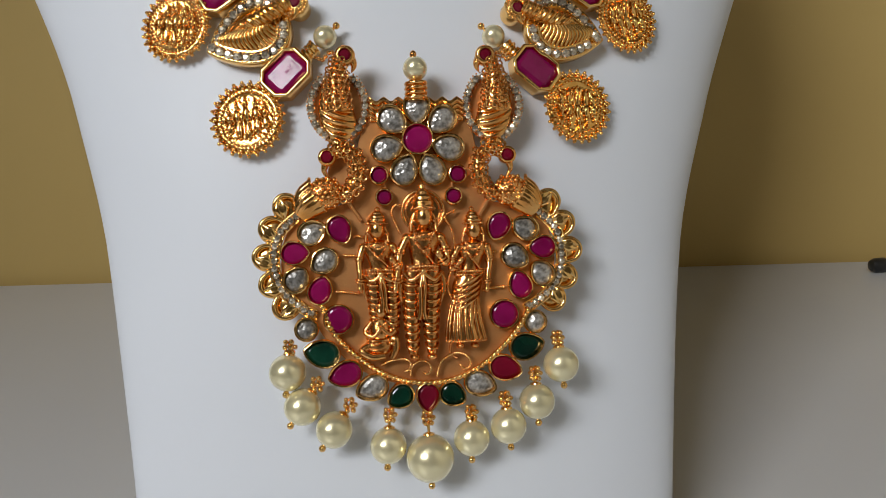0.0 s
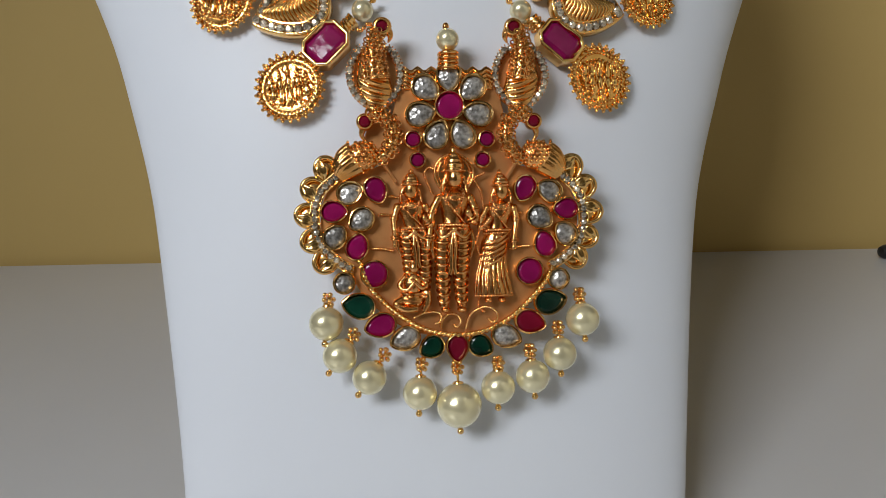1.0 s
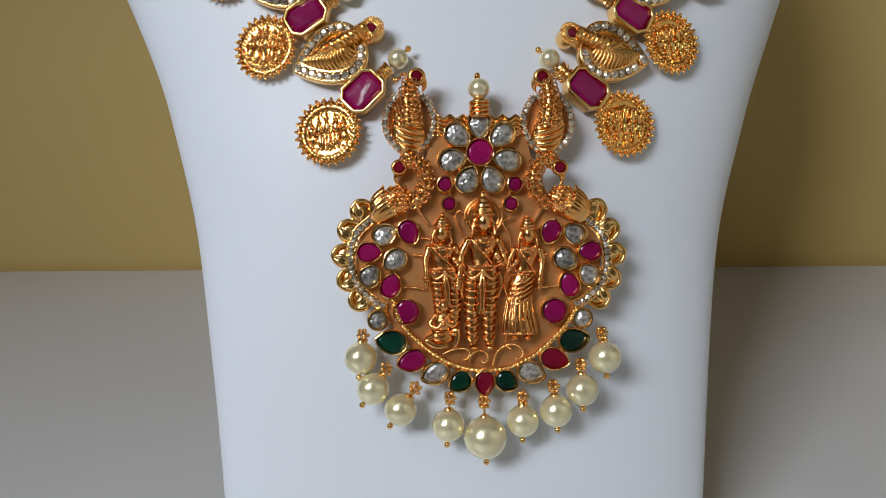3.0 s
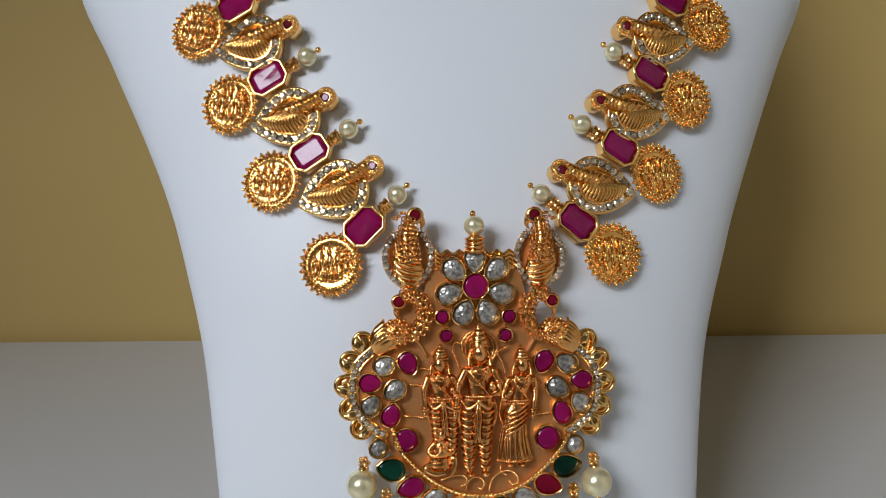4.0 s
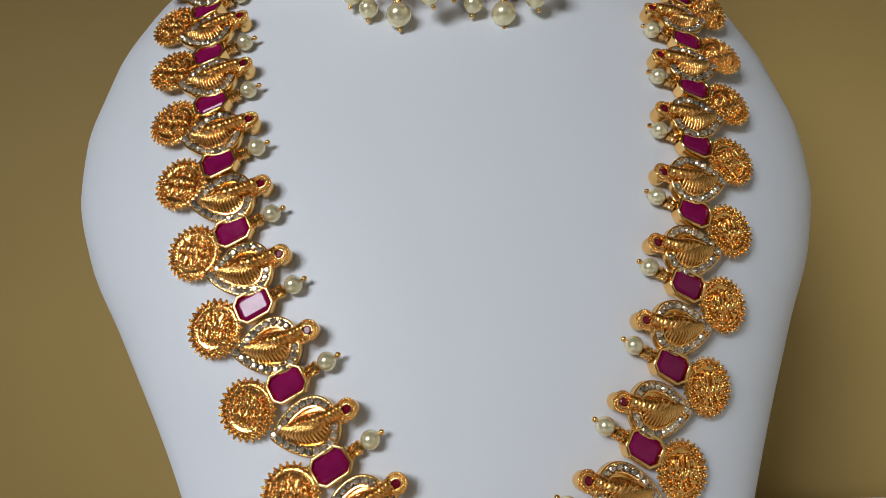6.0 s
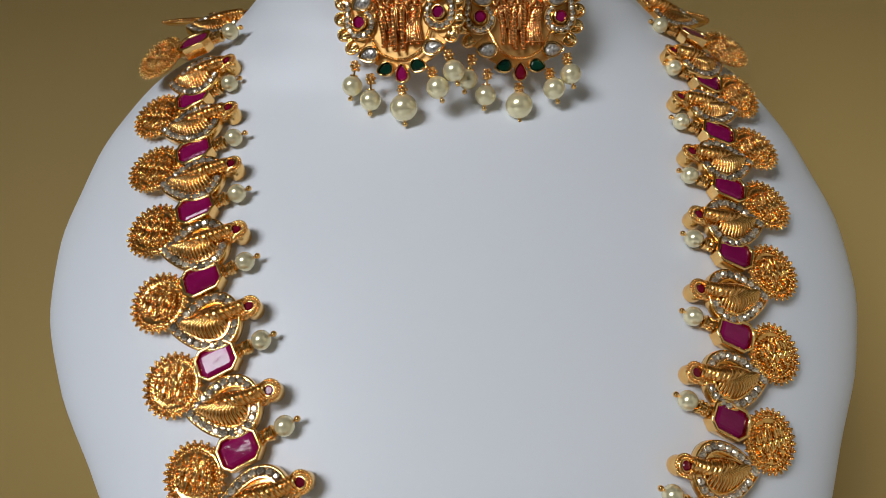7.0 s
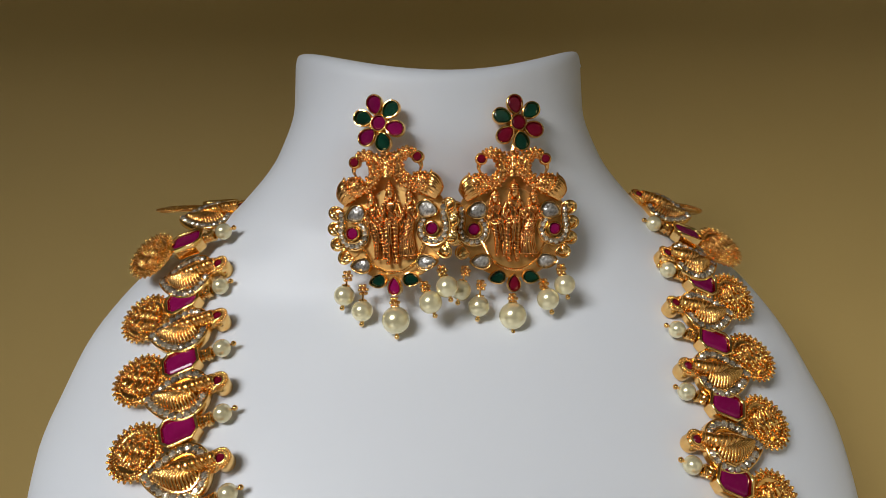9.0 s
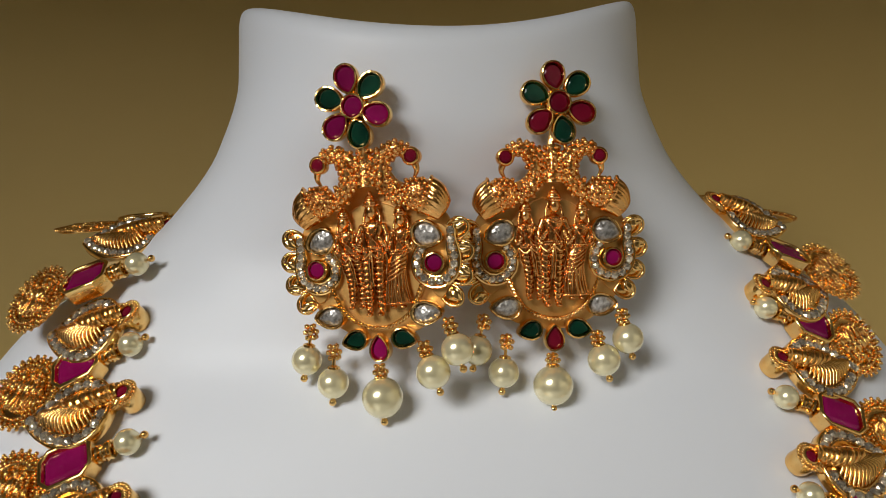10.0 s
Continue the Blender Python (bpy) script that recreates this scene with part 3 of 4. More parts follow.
def figurine_mesh(h, wide, name, halo=False, tall=0.8, sway=0.12, skirt=False, arms=((1.0, 1), (1.0, 1))):
    """A plain standing relief shape: pleated lower part, body with bead rows, two arms, smooth head and ringed cap."""
    bm = bmesh.new()
    w = wide

    def pleats(cx, top, low, r0, r1, count, deep, lean):
        """Raised folds that hang in front of a limb."""
        for k in range(count):
            f = (k + 0.5) / count
            y, r = (top + (low - top) * f) * h, (r0 + (r1 - r0) * f) * w
            arc = []
            for i in range(9):
                q = math.pi * i / 8
                arc.append((cx * w + r * math.cos(q), y - deep * h * math.sin(q) + lean * h * math.cos(q), 0.86 * r * math.sin(q)))
            tube(bm, arc, [w * v for v in (0.03, 0.05, 0.07, 0.08, 0.085, 0.08, 0.07, 0.05, 0.03)], 6)

    if skirt:
        lathe(bm, [(1.02 * w, -0.455 * h), (1.06 * w, -0.44 * h), (0.86 * w, -0.34 * h), (0.74 * w, -0.18 * h), (0.78 * w, -0.06 * h), (0.62 * w, 0.03 * h)], 18, None, 0.62)
        for k in range(9):
            q = math.pi * (k + 0.5) / 9
            c, d = math.cos(q), math.sin(q)
            tube(bm, smooth_line([(0.55 * w * c, 0.0, 0.40 * w * d), (0.72 * w * c, -0.2 * h, 0.47 * w * d), (1.04 * w * c, -0.445 * h, 0.66 * w * d)], 4), [w * v for v in (0.05, 0.06, 0.07, 0.08, 0.09, 0.1, 0.11, 0.11, 0.08)], 6)
        pleats(0.0, 0.0, -0.2, 0.76, 0.74, 5, 0.03, 0.055)
        rope(bm, [Vector((1.05 * w * math.cos(math.pi * k / 12), -0.452 * h, 0.64 * w * math.sin(math.pi * k / 12))) for k in range(13)], 0.1 * w)
    for s in (-1, 1):
        if not skirt:
            prof = [(0.22 * w, -0.47 * h), (0.25 * w, -0.42 * h), (0.33 * w, -0.30 * h), (0.40 * w, -0.15 * h), (0.46 * w, -0.05 * h), (0.40 * w, 0.03 * h)]
            lathe(bm, prof, 12, Matrix.Translation((s * 0.42 * w, 0, 0)), 0.85)
            pleats(s * 0.42, -0.02, -0.43, 0.52, 0.28, 9, 0.040, 0.0)
        ball(bm, (s * 0.38 * w, -0.485 * h, 0.3 * w), 0.26 * w, 2, (0.9, 0.6, 1.5))
    if not skirt:
        # knotted sash between the legs, and a short fold at each hip
        for x, wave in ((-0.10, 0.6), (0.10, -0.6)):
            line = smooth_line([(0, 0.0, 0.52 * w), (x * w, -0.10 * h, 0.60 * w), ((x + 0.05 * wave) * w, -0.22 * h, 0.52 * w), (x * 1.4 * w, -0.27 * h, 0.46 * w)], 5)
            tube(bm, line, [w * (0.08 + 0.05 * i / (len(line) - 1)) for i in range(len(line))], 6)
        for s in (-1, 1):
            tube(bm, smooth_line([(s * 0.06 * w, -0.01 * h, 0.58 * w), (s * 0.5 * w, -0.05 * h, 0.52 * w), (s * 0.86 * w, -0.005 * h, 0.2 * w)], 4), 0.10 * w, 6)
            tube(bm, smooth_line([(s * 0.82 * w, 0.0, 0.1 * w), (s * 0.98 * w, -0.09 * h, 0.12 * w), (s * 0.86 * w, -0.18 * h, 0.08 * w)], 4), [w * v for v in (0.12, 0.13, 0.14, 0.14, 0.13, 0.12, 0.1, 0.08, 0.04)], 6)
        ball(bm, (0, 0.0, 0.58 * w), 0.17 * w, 2)
    for y, r in ((0.028, 0.11), (0.004, 0.09)):
        for k in range(17):
            q = math.pi * k / 16
            ball(bm, (0.72 * w * math.cos(q), y * h, 0.50 * w * math.sin(q)), r * w)
    lathe(bm, [(0.60 * w, 0.0), (0.52 * w, 0.05 * h), (0.60 * w, 0.11 * h), (0.76 * w, 0.18 * h), (0.70 * w, 0.215 * h), (0.40 * w, 0.235 * h), (0.22 * w, 0.245 * h), (0.21 * w, 0.28 * h)], 18, None, 0.62)
    for drop_by, n, z, r in ((0.025, 11, 0.34, 0.07), (0.055, 13, 0.44, 0.075), (0.11, 17, 0.45, 0.065)):
        for k in range(n):
            q = math.pi * k / (n - 1)
            ball(bm, (0.44 * w * math.cos(q), 0.232 * h - drop_by * h * math.sin(q), z * w + 0.08 * w * math.sin(q)), r * w)
    ball(bm, (0, 0.112 * h, 0.55 * w), 0.12 * w, 2)
    # a band of cloth across the body
    tube(bm, smooth_line([(-0.6 * w, 0.2 * h, 0.22 * w), (-0.1 * w, 0.13 * h, 0.5 * w), (0.5 * w, 0.04 * h, 0.3 * w)], 5), 0.07 * w, 6)
    for s, (reach, bent) in zip((-1, 1), arms):
        ball(bm, (0.74 * s * w, 0.19 * h, 0.06 * w), 0.25 * w, 2)
        if bent:
            line = [(0.76 * s * w, 0.19 * h, 0.08 * w), (1.0 * s * w, 0.11 * h, 0.2 * w), (0.98 * s * w, 0.04 * h, 0.4 * w), (0.62 * s * w, 0.10 * h, 0.62 * w)]
        else:
            line = [(0.76 * s * w, 0.19 * h, 0.08 * w), (1.06 * s * w * reach, 0.10 * h, 0.16 * w), (1.10 * s * w * reach, 0.0, 0.26 * w), (1.18 * s * w * reach, -0.10 * h, 0.3 * w)]
        arm = smooth_line(line, 5)
        tube(bm, arm, [0.21 * w - 0.005 * w * i for i in range(len(arm))], 8)
        ball(bm, arm[-1], 0.17 * w, 2, (0.9, 1.2, 0.8))
        for i in (4, 5, 12, 13):
            p, d = arm[i], (arm[i + 1] - arm[i - 1]).normalized()
            a = d.orthogonal().normalized()
            b = d.cross(a)
            tube(bm, [p + 0.21 * w * (math.cos(q) * a + math.sin(q) * b) for q in [math.pi / 6 * k for k in range(12)]], 0.055 * w, 5, closed=True)
        # strands beside the neck
        tube(bm, smooth_line([(0.38 * s * w, 0.33 * h, 0.08 * w), (0.52 * s * w, 0.28 * h, 0.08 * w), (0.58 * s * w, 0.225 * h, 0.2 * w)], 4), 0.10 * w, 6)
        ball(bm, (0.45 * s * w, 0.287 * h, 0.25 * w), 0.10 * w)
    ball(bm, (0, 0.315 * h, 0.22 * w), 0.46 * w, 3, (0.88, 1.2, 0.95))
    cap = [(0.37 * w, 0.338 * h), (0.42 * w, 0.350 * h), (0.42 * w, 0.362 * h), (0.37 * w, 0.368 * h), (0.40 * w, 0.380 * h), (0.39 * w, 0.392 * h), (0.33 * w, 0.40 * h), (0.34 * w, 0.412 * h), (0.31 * w, 0.424 * h), (0.24 * w, 0.432 * h), (0.25 * w, 0.442 * h), (0.17 * w, 0.458 * h), (0.10 * w, 0.468 * h), (0.13 * w, 0.480 * h), (0.10 * w, 0.492 * h), (0.02 * w, 0.505 * h)]
    lathe(bm, [(1.24 * q, 0.345 * h + (y - 0.338 * h) * tall) for q, y in cap], 16, Matrix.Translation((0, 0, 0.17 * w)), 0.9)
    for k in range(13):
        q = math.pi * k / 12
        ball(bm, (0.53 * w * math.cos(q), 0.358 * h, 0.17 * w + 0.48 * w * math.sin(q)), 0.055 * w)
    if halo:
        for r, t in ((0.92, 0.08), (0.76, 0.05)):
            tube(bm, [(r * w * math.cos(q), 0.345 * h + r * w * math.sin(q), 0.0) for q in [2 * math.pi * i / 26 for i in range(26)]], t * w, 6, closed=True)
        lathe(bm, [(0.05, -0.3), (0.9 * w, -0.3), (0.9 * w, -0.05), (0.05, 0.0)], 26, Matrix.Translation((0, 0.345 * h, -0.05)) @ Matrix.Rotation(radians(90), 4, "X"))
    for v in bm.verts:
        v.co.x += sway * w * math.sin(5.0 * v.co.y / h) - 0.5 * sway * w
    return finish(bm, name, FIGURE, angle=1.3)


# ---------- the necklace ----------
necklace = tagged(new("necklace"), "gold medallion necklace with rubies, pearls and pendant on white stand", "necklace")
necklace.matrix_basis = STAND
LEFT = [(-0.0364, 0.1447, 46), (-0.0523, 0.1660, 33), (-0.0653, 0.1886, 29), (-0.0761, 0.2113, 27), (-0.0840, 0.2338, 25), (-0.0904, 0.2560, 24), (-0.0953, 0.2772, 23), (-0.0988, 0.2965, 21), (-0.1025, 0.3168, 20), (-0.1024, 0.3347, 8)]
RIGHT = [(0.0234, 0.1452, 141), (0.0371, 0.1668, 149), (0.0482, 0.1895, 151), (0.0565, 0.2132, 154), (0.0624, 0.2362, 156), (0.0672, 0.2595, 158), (0.0707, 0.2805, 160), (0.0726, 0.3003, 162), (0.0736, 0.3218, 166), (0.0720, 0.3386, 173)]


def medallion_link(m, flip, coin=None):
    put("coin", COIN[flip], necklace, coin or m @ at(-14.7, 0, -1.6, 0, 1.06), "round gold medallion with beaded rim and stamped relief")
    link = put("ruby_setting", SETTING, necklace, m, "deep octagonal gold setting")
    put("ruby", STEP_RUBY, link, None, "magenta emerald-cut glass ruby")
    put("pearl", LINK_PEARL, link, at(13.1, 0, -1.9), "small cream pearl")


def bird_link(m, flip):
    link = put("bird_link", BIRD[flip], necklace, m, "gold bird-shaped leaf link edged with crystals")
    put("bird_body", BIRD_BODY[flip], link, None, "ribbed matte gold bird with a twisted neck")
    put("ruby", EYE_RUBY, link, at(13.0, flip * 2.4, 0.6), "dark ruby eye")
    ring = leaf_line(flip, 1.62, 80)
    for p in resample(ring, 2.24)[:-1]:
        if p.x < 6.0 or flip * p.y < 0.2 or flip * p.y > 3.6:
            chip(STONE_CHIP, link, p.x, p.y, -0.2)


for row, flip in ((LEFT, 1), (RIGHT, -1)):
    for x, z, turn in row:
        gap, more, over = 0.0140, 2 * flip, max(0.0, z - 0.325)
        lean = 5 * max(0.0, z - 0.29) + 36 * over
        m = on_shell(x, z, turn, 4.4 + (330 if flip > 0 else 60) * over, lean, -6 * over if flip > 0 else 0.0)
        cx, cz = x - gap * math.cos(radians(turn + more)), z - gap * math.sin(radians(turn + more))
        bent = m @ at(-13.8, 0, -0.8, 2, 1.06) @ Matrix.Rotation(0.4 * lean * flip, 4, "X") @ Matrix.Rotation(-14 * over if flip > 0 else 0.0, 4, "Y")
        medallion_link(m, flip, bent if z > 0.29 else on_shell(cx, cz, turn, 3.2) @ at(0, 0, 0, 0, 1.06))
    for (x0, z0, a0), (x1, z1, a1) in zip(row, row[1:]):
        over = max(0.0, z0 - 0.29)
        bird_link(on_shell((x0 + x1) / 2 - 0.0018 * flip, (z0 + z1) / 2 - (0.0018 if z0 < 0.27 else 0.0012), (a0 + a1) / 2 - (17 if flip > 0 else -26), 4.6 - 40 * over, 10 * over) @ at(0.9, 0, 0, 0, 1.05), flip)
bird_link(framed(Vector((-0.1030, 0.267, 0.3510)), Vector((-0.12, -0.72, 0.70)), 4), 1)
bird_link(framed(Vector((0.0705, 0.274, 0.3525)), Vector((0.34, -0.75, 0.60)), 174), -1)
medallion_link(framed(Vector((-0.1010, 0.279, 0.3585)), Vector((-0.05, -0.25, 1)), 4), 1)
medallion_link(framed(Vector((0.0645, 0.288, 0.3600)), Vector((0.2, -0.05, 1)), 172), -1)

# pendant: a flat ornament; millimetres from the middle of its flower
pm = framed(Vector((-0.0055, 0.1655, 0.129)), Vector((0.07, -1, 0.13)), 0)


def pendant_plate():
    """The smooth back plate that carries the stones, birds and figures, with thin link bars."""
    bm = bmesh.new()
    half = [(0, 8.2), (8, 8.4), (12.0, 6.5), (13.4, 2.0), (14.6, -4.0), (15.0, -9.0), (17.5, -14.5), (22.6, -15.6), (28.5, -18.0), (31.6, -22.5), (32.6, -27.5), (32.2, -32.0), (30.0, -36.5), (25.5, -41.0), (23.2, -46.0), (16.4, -53.0), (8.6, -57.0), (0, -58.4)]
    right = smooth_line([(x, y, 0) for x, y in half], 4)
    line = right + [Vector((-p.x, p.y, 0)) for p in right[1:-1]][::-1]
    slab(bm, line[::-1], -2.8, -1.8, 0.2)
    # one bird's loop is filled, the other one's is open
    loop = smooth_line([(-13.0, -1.5, 0), (-17.5, -1.6, 0), (-20.6, -5.0, 0), (-21.6, -9.4, 0), (-20.0, -12.5, 0), (-15.0, -12.5, 0), (-12.6, -7.0, 0)], 4)
    slab(bm, loop, -2.9, -1.95, 0.2)
    for s in (-1, 1):
        tube(bm, [(s * 13.8, -8.6, -0.6), (s * 8.2, -8.4, -0.6), (s * 7.6, -14.0, -0.6)], 0.4, 6)
        tube(bm, [(s * 16.6, -14.6, -0.6), (s * 13.8, -19.0, -0.8)], 0.45, 6)
    return finish(bm, "pendant", PLATE)


pendant = put("pendant", pendant_plate(), necklace, pm, "large round matte gold pendant with coloured stones and hanging pearls")


def gold_part(name, bm, label="", mat=ANTIQUE, parent=None):
    return put(name, finish(bm, name, mat, angle=1.0), parent or pendant, None, label)


def set_stone(kind, u, v, line, turn=0.0, parent=None, n=0.0, low=-2.0, high=0.16):
    mat, name, label = {"r": (RUBY, "ruby", "magenta glass ruby"), "d": (DARK_RUBY, "ruby", "dark red glass ruby"), "g": (EMERALD, "emerald", "dark green glass emerald"), "c": (POLKI, "clear_stone", "clear foil-backed stone")}[kind]
    bm = bmesh.new()
    setting(bm, line, low=low)
    put("bezel", finish(bm, "bezel", GOLD), parent or pendant, at(u, v, n, turn))
    me = rose_cut(line, name, mat) if kind == "c" else stone(line, name, mat, high, 0.76)
    put(name, me, parent or pendant, at(u, v, n, turn) @ Matrix.Rotation(SPIN.gauss(0, 0.07), 4, "X") @ Matrix.Rotation(SPIN.gauss(0, 0.07), 4, "Y"), label)


PETAL = drop(7.0, 5.7, 22, 0.42)
set_stone("r", 0, 0, circle(3.3, 22), n=0.6)
for k in range(7):
    a = 90 + 360 / 7 * k
    set_stone("c", 7.4 * math.cos(radians(a)), 7.6 * math.sin(radians(a)) - 0.3, PETAL, a + 180, n=0.2)
for s in (-1, 1):
    set_stone("r", s * 9.3, -8.4, circle(1.75, 14), n=0.2)
    set_stone("r", s * 8.2, -13.6, circle(1.6, 14), n=0.2)
    for kind, u, v, size, turn in (("r", 18.8, -21.0, (6.2, 4.9), -115), ("c", 25.2, -21.5, (6.0, 5.0), 150), ("r", 29.2, -26.2, (6.0, 4.8), 180), ("c", 22.6, -28.3, (6.2, 5.2), -35), ("c", 29.0, -32.4, (5.8, 5.0), 130), ("r", 23.6, -35.0, (6.2, 4.8), 110)):
        set_stone(kind, s * u, v, drop(*size, 18, 0.35), turn if s > 0 else 180 - turn)
    set_stone("r", s * 19.5, -41.9, circle(3.05, 18), n=0.3)
    set_stone("c", s * 27.0, -44.0, circle(2.3, 14))
    for kind, u, v, turn, size in (("g", 24.2, -49.7, 12, (7.6, 5.7)), ("d" if s > 0 else "r", 18.9, -54.7, -15, (7.2, 5.3)), ("c", 12.8, -58.2, -20, (7.0, 5.2)), ("g", 6.2, -60.4, -30, (5.8, 4.9))):
        set_stone(kind, s * u + 0.6, v, drop(*size, 18, 0.42), turn if s > 0 else 180 - turn)
set_stone("d", 0.9, -60.9, drop(6.2, 4.9, 18, 0.5), -90)

# rope border, wire scrolls and link bars
bm = bmesh.new()
rope(bm, smooth_line([(-23.0, -39.0, 0), (-20.4, -45.6, 0), (-13.0, -52.6, 0), (-6.3, -56.2, 0), (1.0, -57.5, 0), (8.6, -56.4, 0), (15.6, -52.6, 0), (22.4, -46.0, 0), (25.5, -41.0, 0)], 10), 0.9)
gold_part("rope_border", bm, "twisted gold wire border", GOLD)
def scroll(points, r):
    bm = bmesh.new()
    rope(bm, smooth_line(points, 6), r)
    gold_part("scroll_wire", bm, "curled gold wire", GOLD)


scroll([(3.2, -56.0, -0.4), (3.8, -53.4, 0.1), (5.2, -51.7, 0.3), (8.2, -50.6, 0.3), (10.7, -51.8, 0.3), (11.0, -53.8, 0.2), (9.7, -54.5, 0.1), (8.7, -53.4, 0.1)], 0.42)
scroll([(-3.1, -55.6, -0.4), (-2.7, -53.6, 0.1), (-0.9, -52.2, 0.3), (1.1, -52.7, 0.3), (1.8, -54.3, 0.2), (0.9, -55.5, 0.1), (-0.1, -54.8, 0.1)], 0.4)
scroll([(-9.8, -52.9, -0.2), (-7.4, -51.9, 0.2), (-4.8, -51.6, 0.3), (-3.1, -52.4, 0.3), (-3.4, -54.2, 0.1), (-4.9, -54.6, 0.0)], 0.42)
for s in (-1, 1):
    for y0, x0, x1 in ((-35.5, 14.8, 20.0), (-22.5, 12.5, 15.5), (-27.0, 14.0, 18.0)):
        scroll([(s * x0, y0 - 0.6, -1.0), (s * (x0 + x1) / 2, y0 - 0.1, -0.9), (s * x1, y0, -1.0)], 0.42)

# a slender bow of grains beside the middle figure, and wavy top strip with its ringed collar
bm = bmesh.new()
rope(bm, smooth_line([(8.4, -17.0, 0), (6.0, -18.5, 0.2), (7.6, -22.0, 0.3), (8.0, -28.0, 0.3), (6.2, -35.0, 0.3), (8.4, -42.0, 0.3), (6.4, -50.0, 0), (8.0, -52.0, 0)], 8), 0.4)
rope(bm, smooth_line([(-3.6, -16.4, 0), (-5.4, -15.4, 0.1), (-6.6, -17.2, 0.2), (-5.4, -20.5, 0.2), (-4.5, -22.5, 0.2)], 8), 0.4)
gold_part("beaded_wire", bm, "curved wire of fine gold grains")
bm = bmesh.new()
strip = [Vector((-11.2 + 22.4 * k / 32, 9.9 + 0.55 * math.cos(k * math.pi / 2.5), 0)) for k in range(33)]
slab(bm, [*[Vector((p.x, 4.5, 0)) for p in strip], *strip[::-1]], -2.4, -1.0, 0.2)
for row in range(4):
    tube(bm, [(p.x, p.y - 0.9 - 1.15 * row, -0.95 + 0.1 * (row % 2)) for p in strip], 0.42, 6)
gold_part("top_strip", bm, "wavy ribbed gold strip")
bm = bmesh.new()
lathe(bm, [(0.3, 9.0), (2.2, 9.0), (2.3, 13.4), (1.6, 14.0), (0.3, 14.2)], 20)
for k in range(4):
    tube(bm, [(2.3 * math.cos(q), 9.7 + 1.15 * k + 0.12 * math.cos(q), 2.3 * math.sin(q)) for q in [2 * math.pi * i / 20 for i in range(20)]], 0.52, 8, closed=True)
tube(bm, [(0, 14, 0), (-0.5, 20.0, 0.4)], 0.35, 6)
ball(bm, (-0.5, 20.0, 0.4), 0.85, 2, (1, 1.3, 1))
gold_part("collar", bm, "gold collar of wound wire")
put("pearl", pearl_mesh(2.95), pendant, at(-0.1, 16.8, 0), "small cream pearl")


def peacock_top(s):
    """An upright bird ornament framed by a heart-shaped row of crystals."""
    bm = bmesh.new()
    heart = smooth_line([(0, -8.8, 0), (-5.4, -4.2, 0), (-7.1, 1.6, 0), (-5.2, 7.0, 0), (-2.6, 8.8, 0), (2.6, 8.8, 0), (5.2, 7.0, 0), (7.1, 1.6, 0), (5.4, -4.2, 0), (0.1, -8.8, 0)], 7)
    tube(bm, [p * 0.90 + Vector((0, 0, -1.75)) for p in heart[:-1]], 0.85, 6, closed=True)
    for grow in (1.03, 0.78):
        for p in resample([q * grow for q in heart], 0.95):
            ball(bm, p + Vector((0, 0, -0.95)), 0.25)
    # barrel-shaped body: crescent ribs sweep down from its outer shoulder
    wide, long = 24, 60
    top, low = [], []
    for i in range(long + 1):
        v = i / long
        w = 4.5 * min(1.0, 0.80 + 0.55 * v) * (1 - max(0.0, v - 0.42) ** 1.7 * 1.75)
        row = []
        for j in range(-wide // 2, wide // 2 + 1):
            u = j / (wide // 2)
            lift = 4.4 * max(0.0, 0.35 + 0.65 * u) ** 2 - 0.9
            y = 1.9 - 10.2 * v + lift * (1 - 0.75 * v)
            bulge = math.sqrt(max(0.0, 1 - 0.96 * u * u))
            wave = (v * 5.6) % 1.0
            rib = 0.62 * math.sin(math.pi * wave) ** 0.8 * (1 - 0.6 * u * u) * min(1.0, 5 * v)
            row.append(Vector((s * (0.2 + w * u), y, -1.2 + (1.9 * bulge * min(1.0, 0.55 + 2.5 * v) + rib) * (1 - 0.45 * v * v))))
        top.append([bm.verts.new(c) for c in row])
        low.append([bm.verts.new((c.x, c.y, -2.0)) for c in row])
    for i in range(long):
        for j in range(wide):
            bm.faces.new((top[i][j], top[i + 1][j], top[i + 1][j + 1], top[i][j + 1]))
            bm.faces.new((low[i][j + 1], low[i + 1][j + 1], low[i + 1][j], low[i][j]))
        for j in (0, wide):
            bm.faces.new((top[i][j], low[i][j], low[i + 1][j], top[i + 1][j]))
    for i in (0, long):
        for j in range(wide):
            bm.faces.new((top[i][j], top[i][j + 1], low[i][j + 1], low[i][j]))
    neck = smooth_line([(s * -0.2, -0.3, 0.3), (s * 0.2, 4.4, 1.0), (s * 0.1, 8.4, 1.0), (s * -0.5, 12.2, 0.6)], 6)
    grain_bar(bm, neck, [2.9 - 0.08 * i for i in range(len(neck))], 0.6, 1.35, 3, True)
    for k in range(6):
        ball(bm, (s * (0.3 + 0.75 * k), 12.6 + 0.9 * math.sin(k * 1.1), 0.9), 0.62)
    lathe(bm, [(0.2, -1.8), (2.2, -1.8), (2.4, 0.5), (2.1, 1.0), (1.7, 1.15), (1.45, 1.1), (1.35, 0.5), (0.2, 0.4)], 18, Matrix.Translation((s * -1.9, 12.6, 1.2)) @ Matrix.Rotation(radians(90), 4, "X"))
    tube(bm, smooth_line([(s * -3.2, 12.2, 0.8), (s * -3.9, 10.4, 0.6), (s * -3.3, 8.8, 0.4)], 4), [1.1, 1.05, 1.0, 0.9, 0.75, 0.6, 0.45, 0.3, 0.1], 8)
    return heart, finish(bm, "bird_ornament", ANTIQUE, angle=1.0)


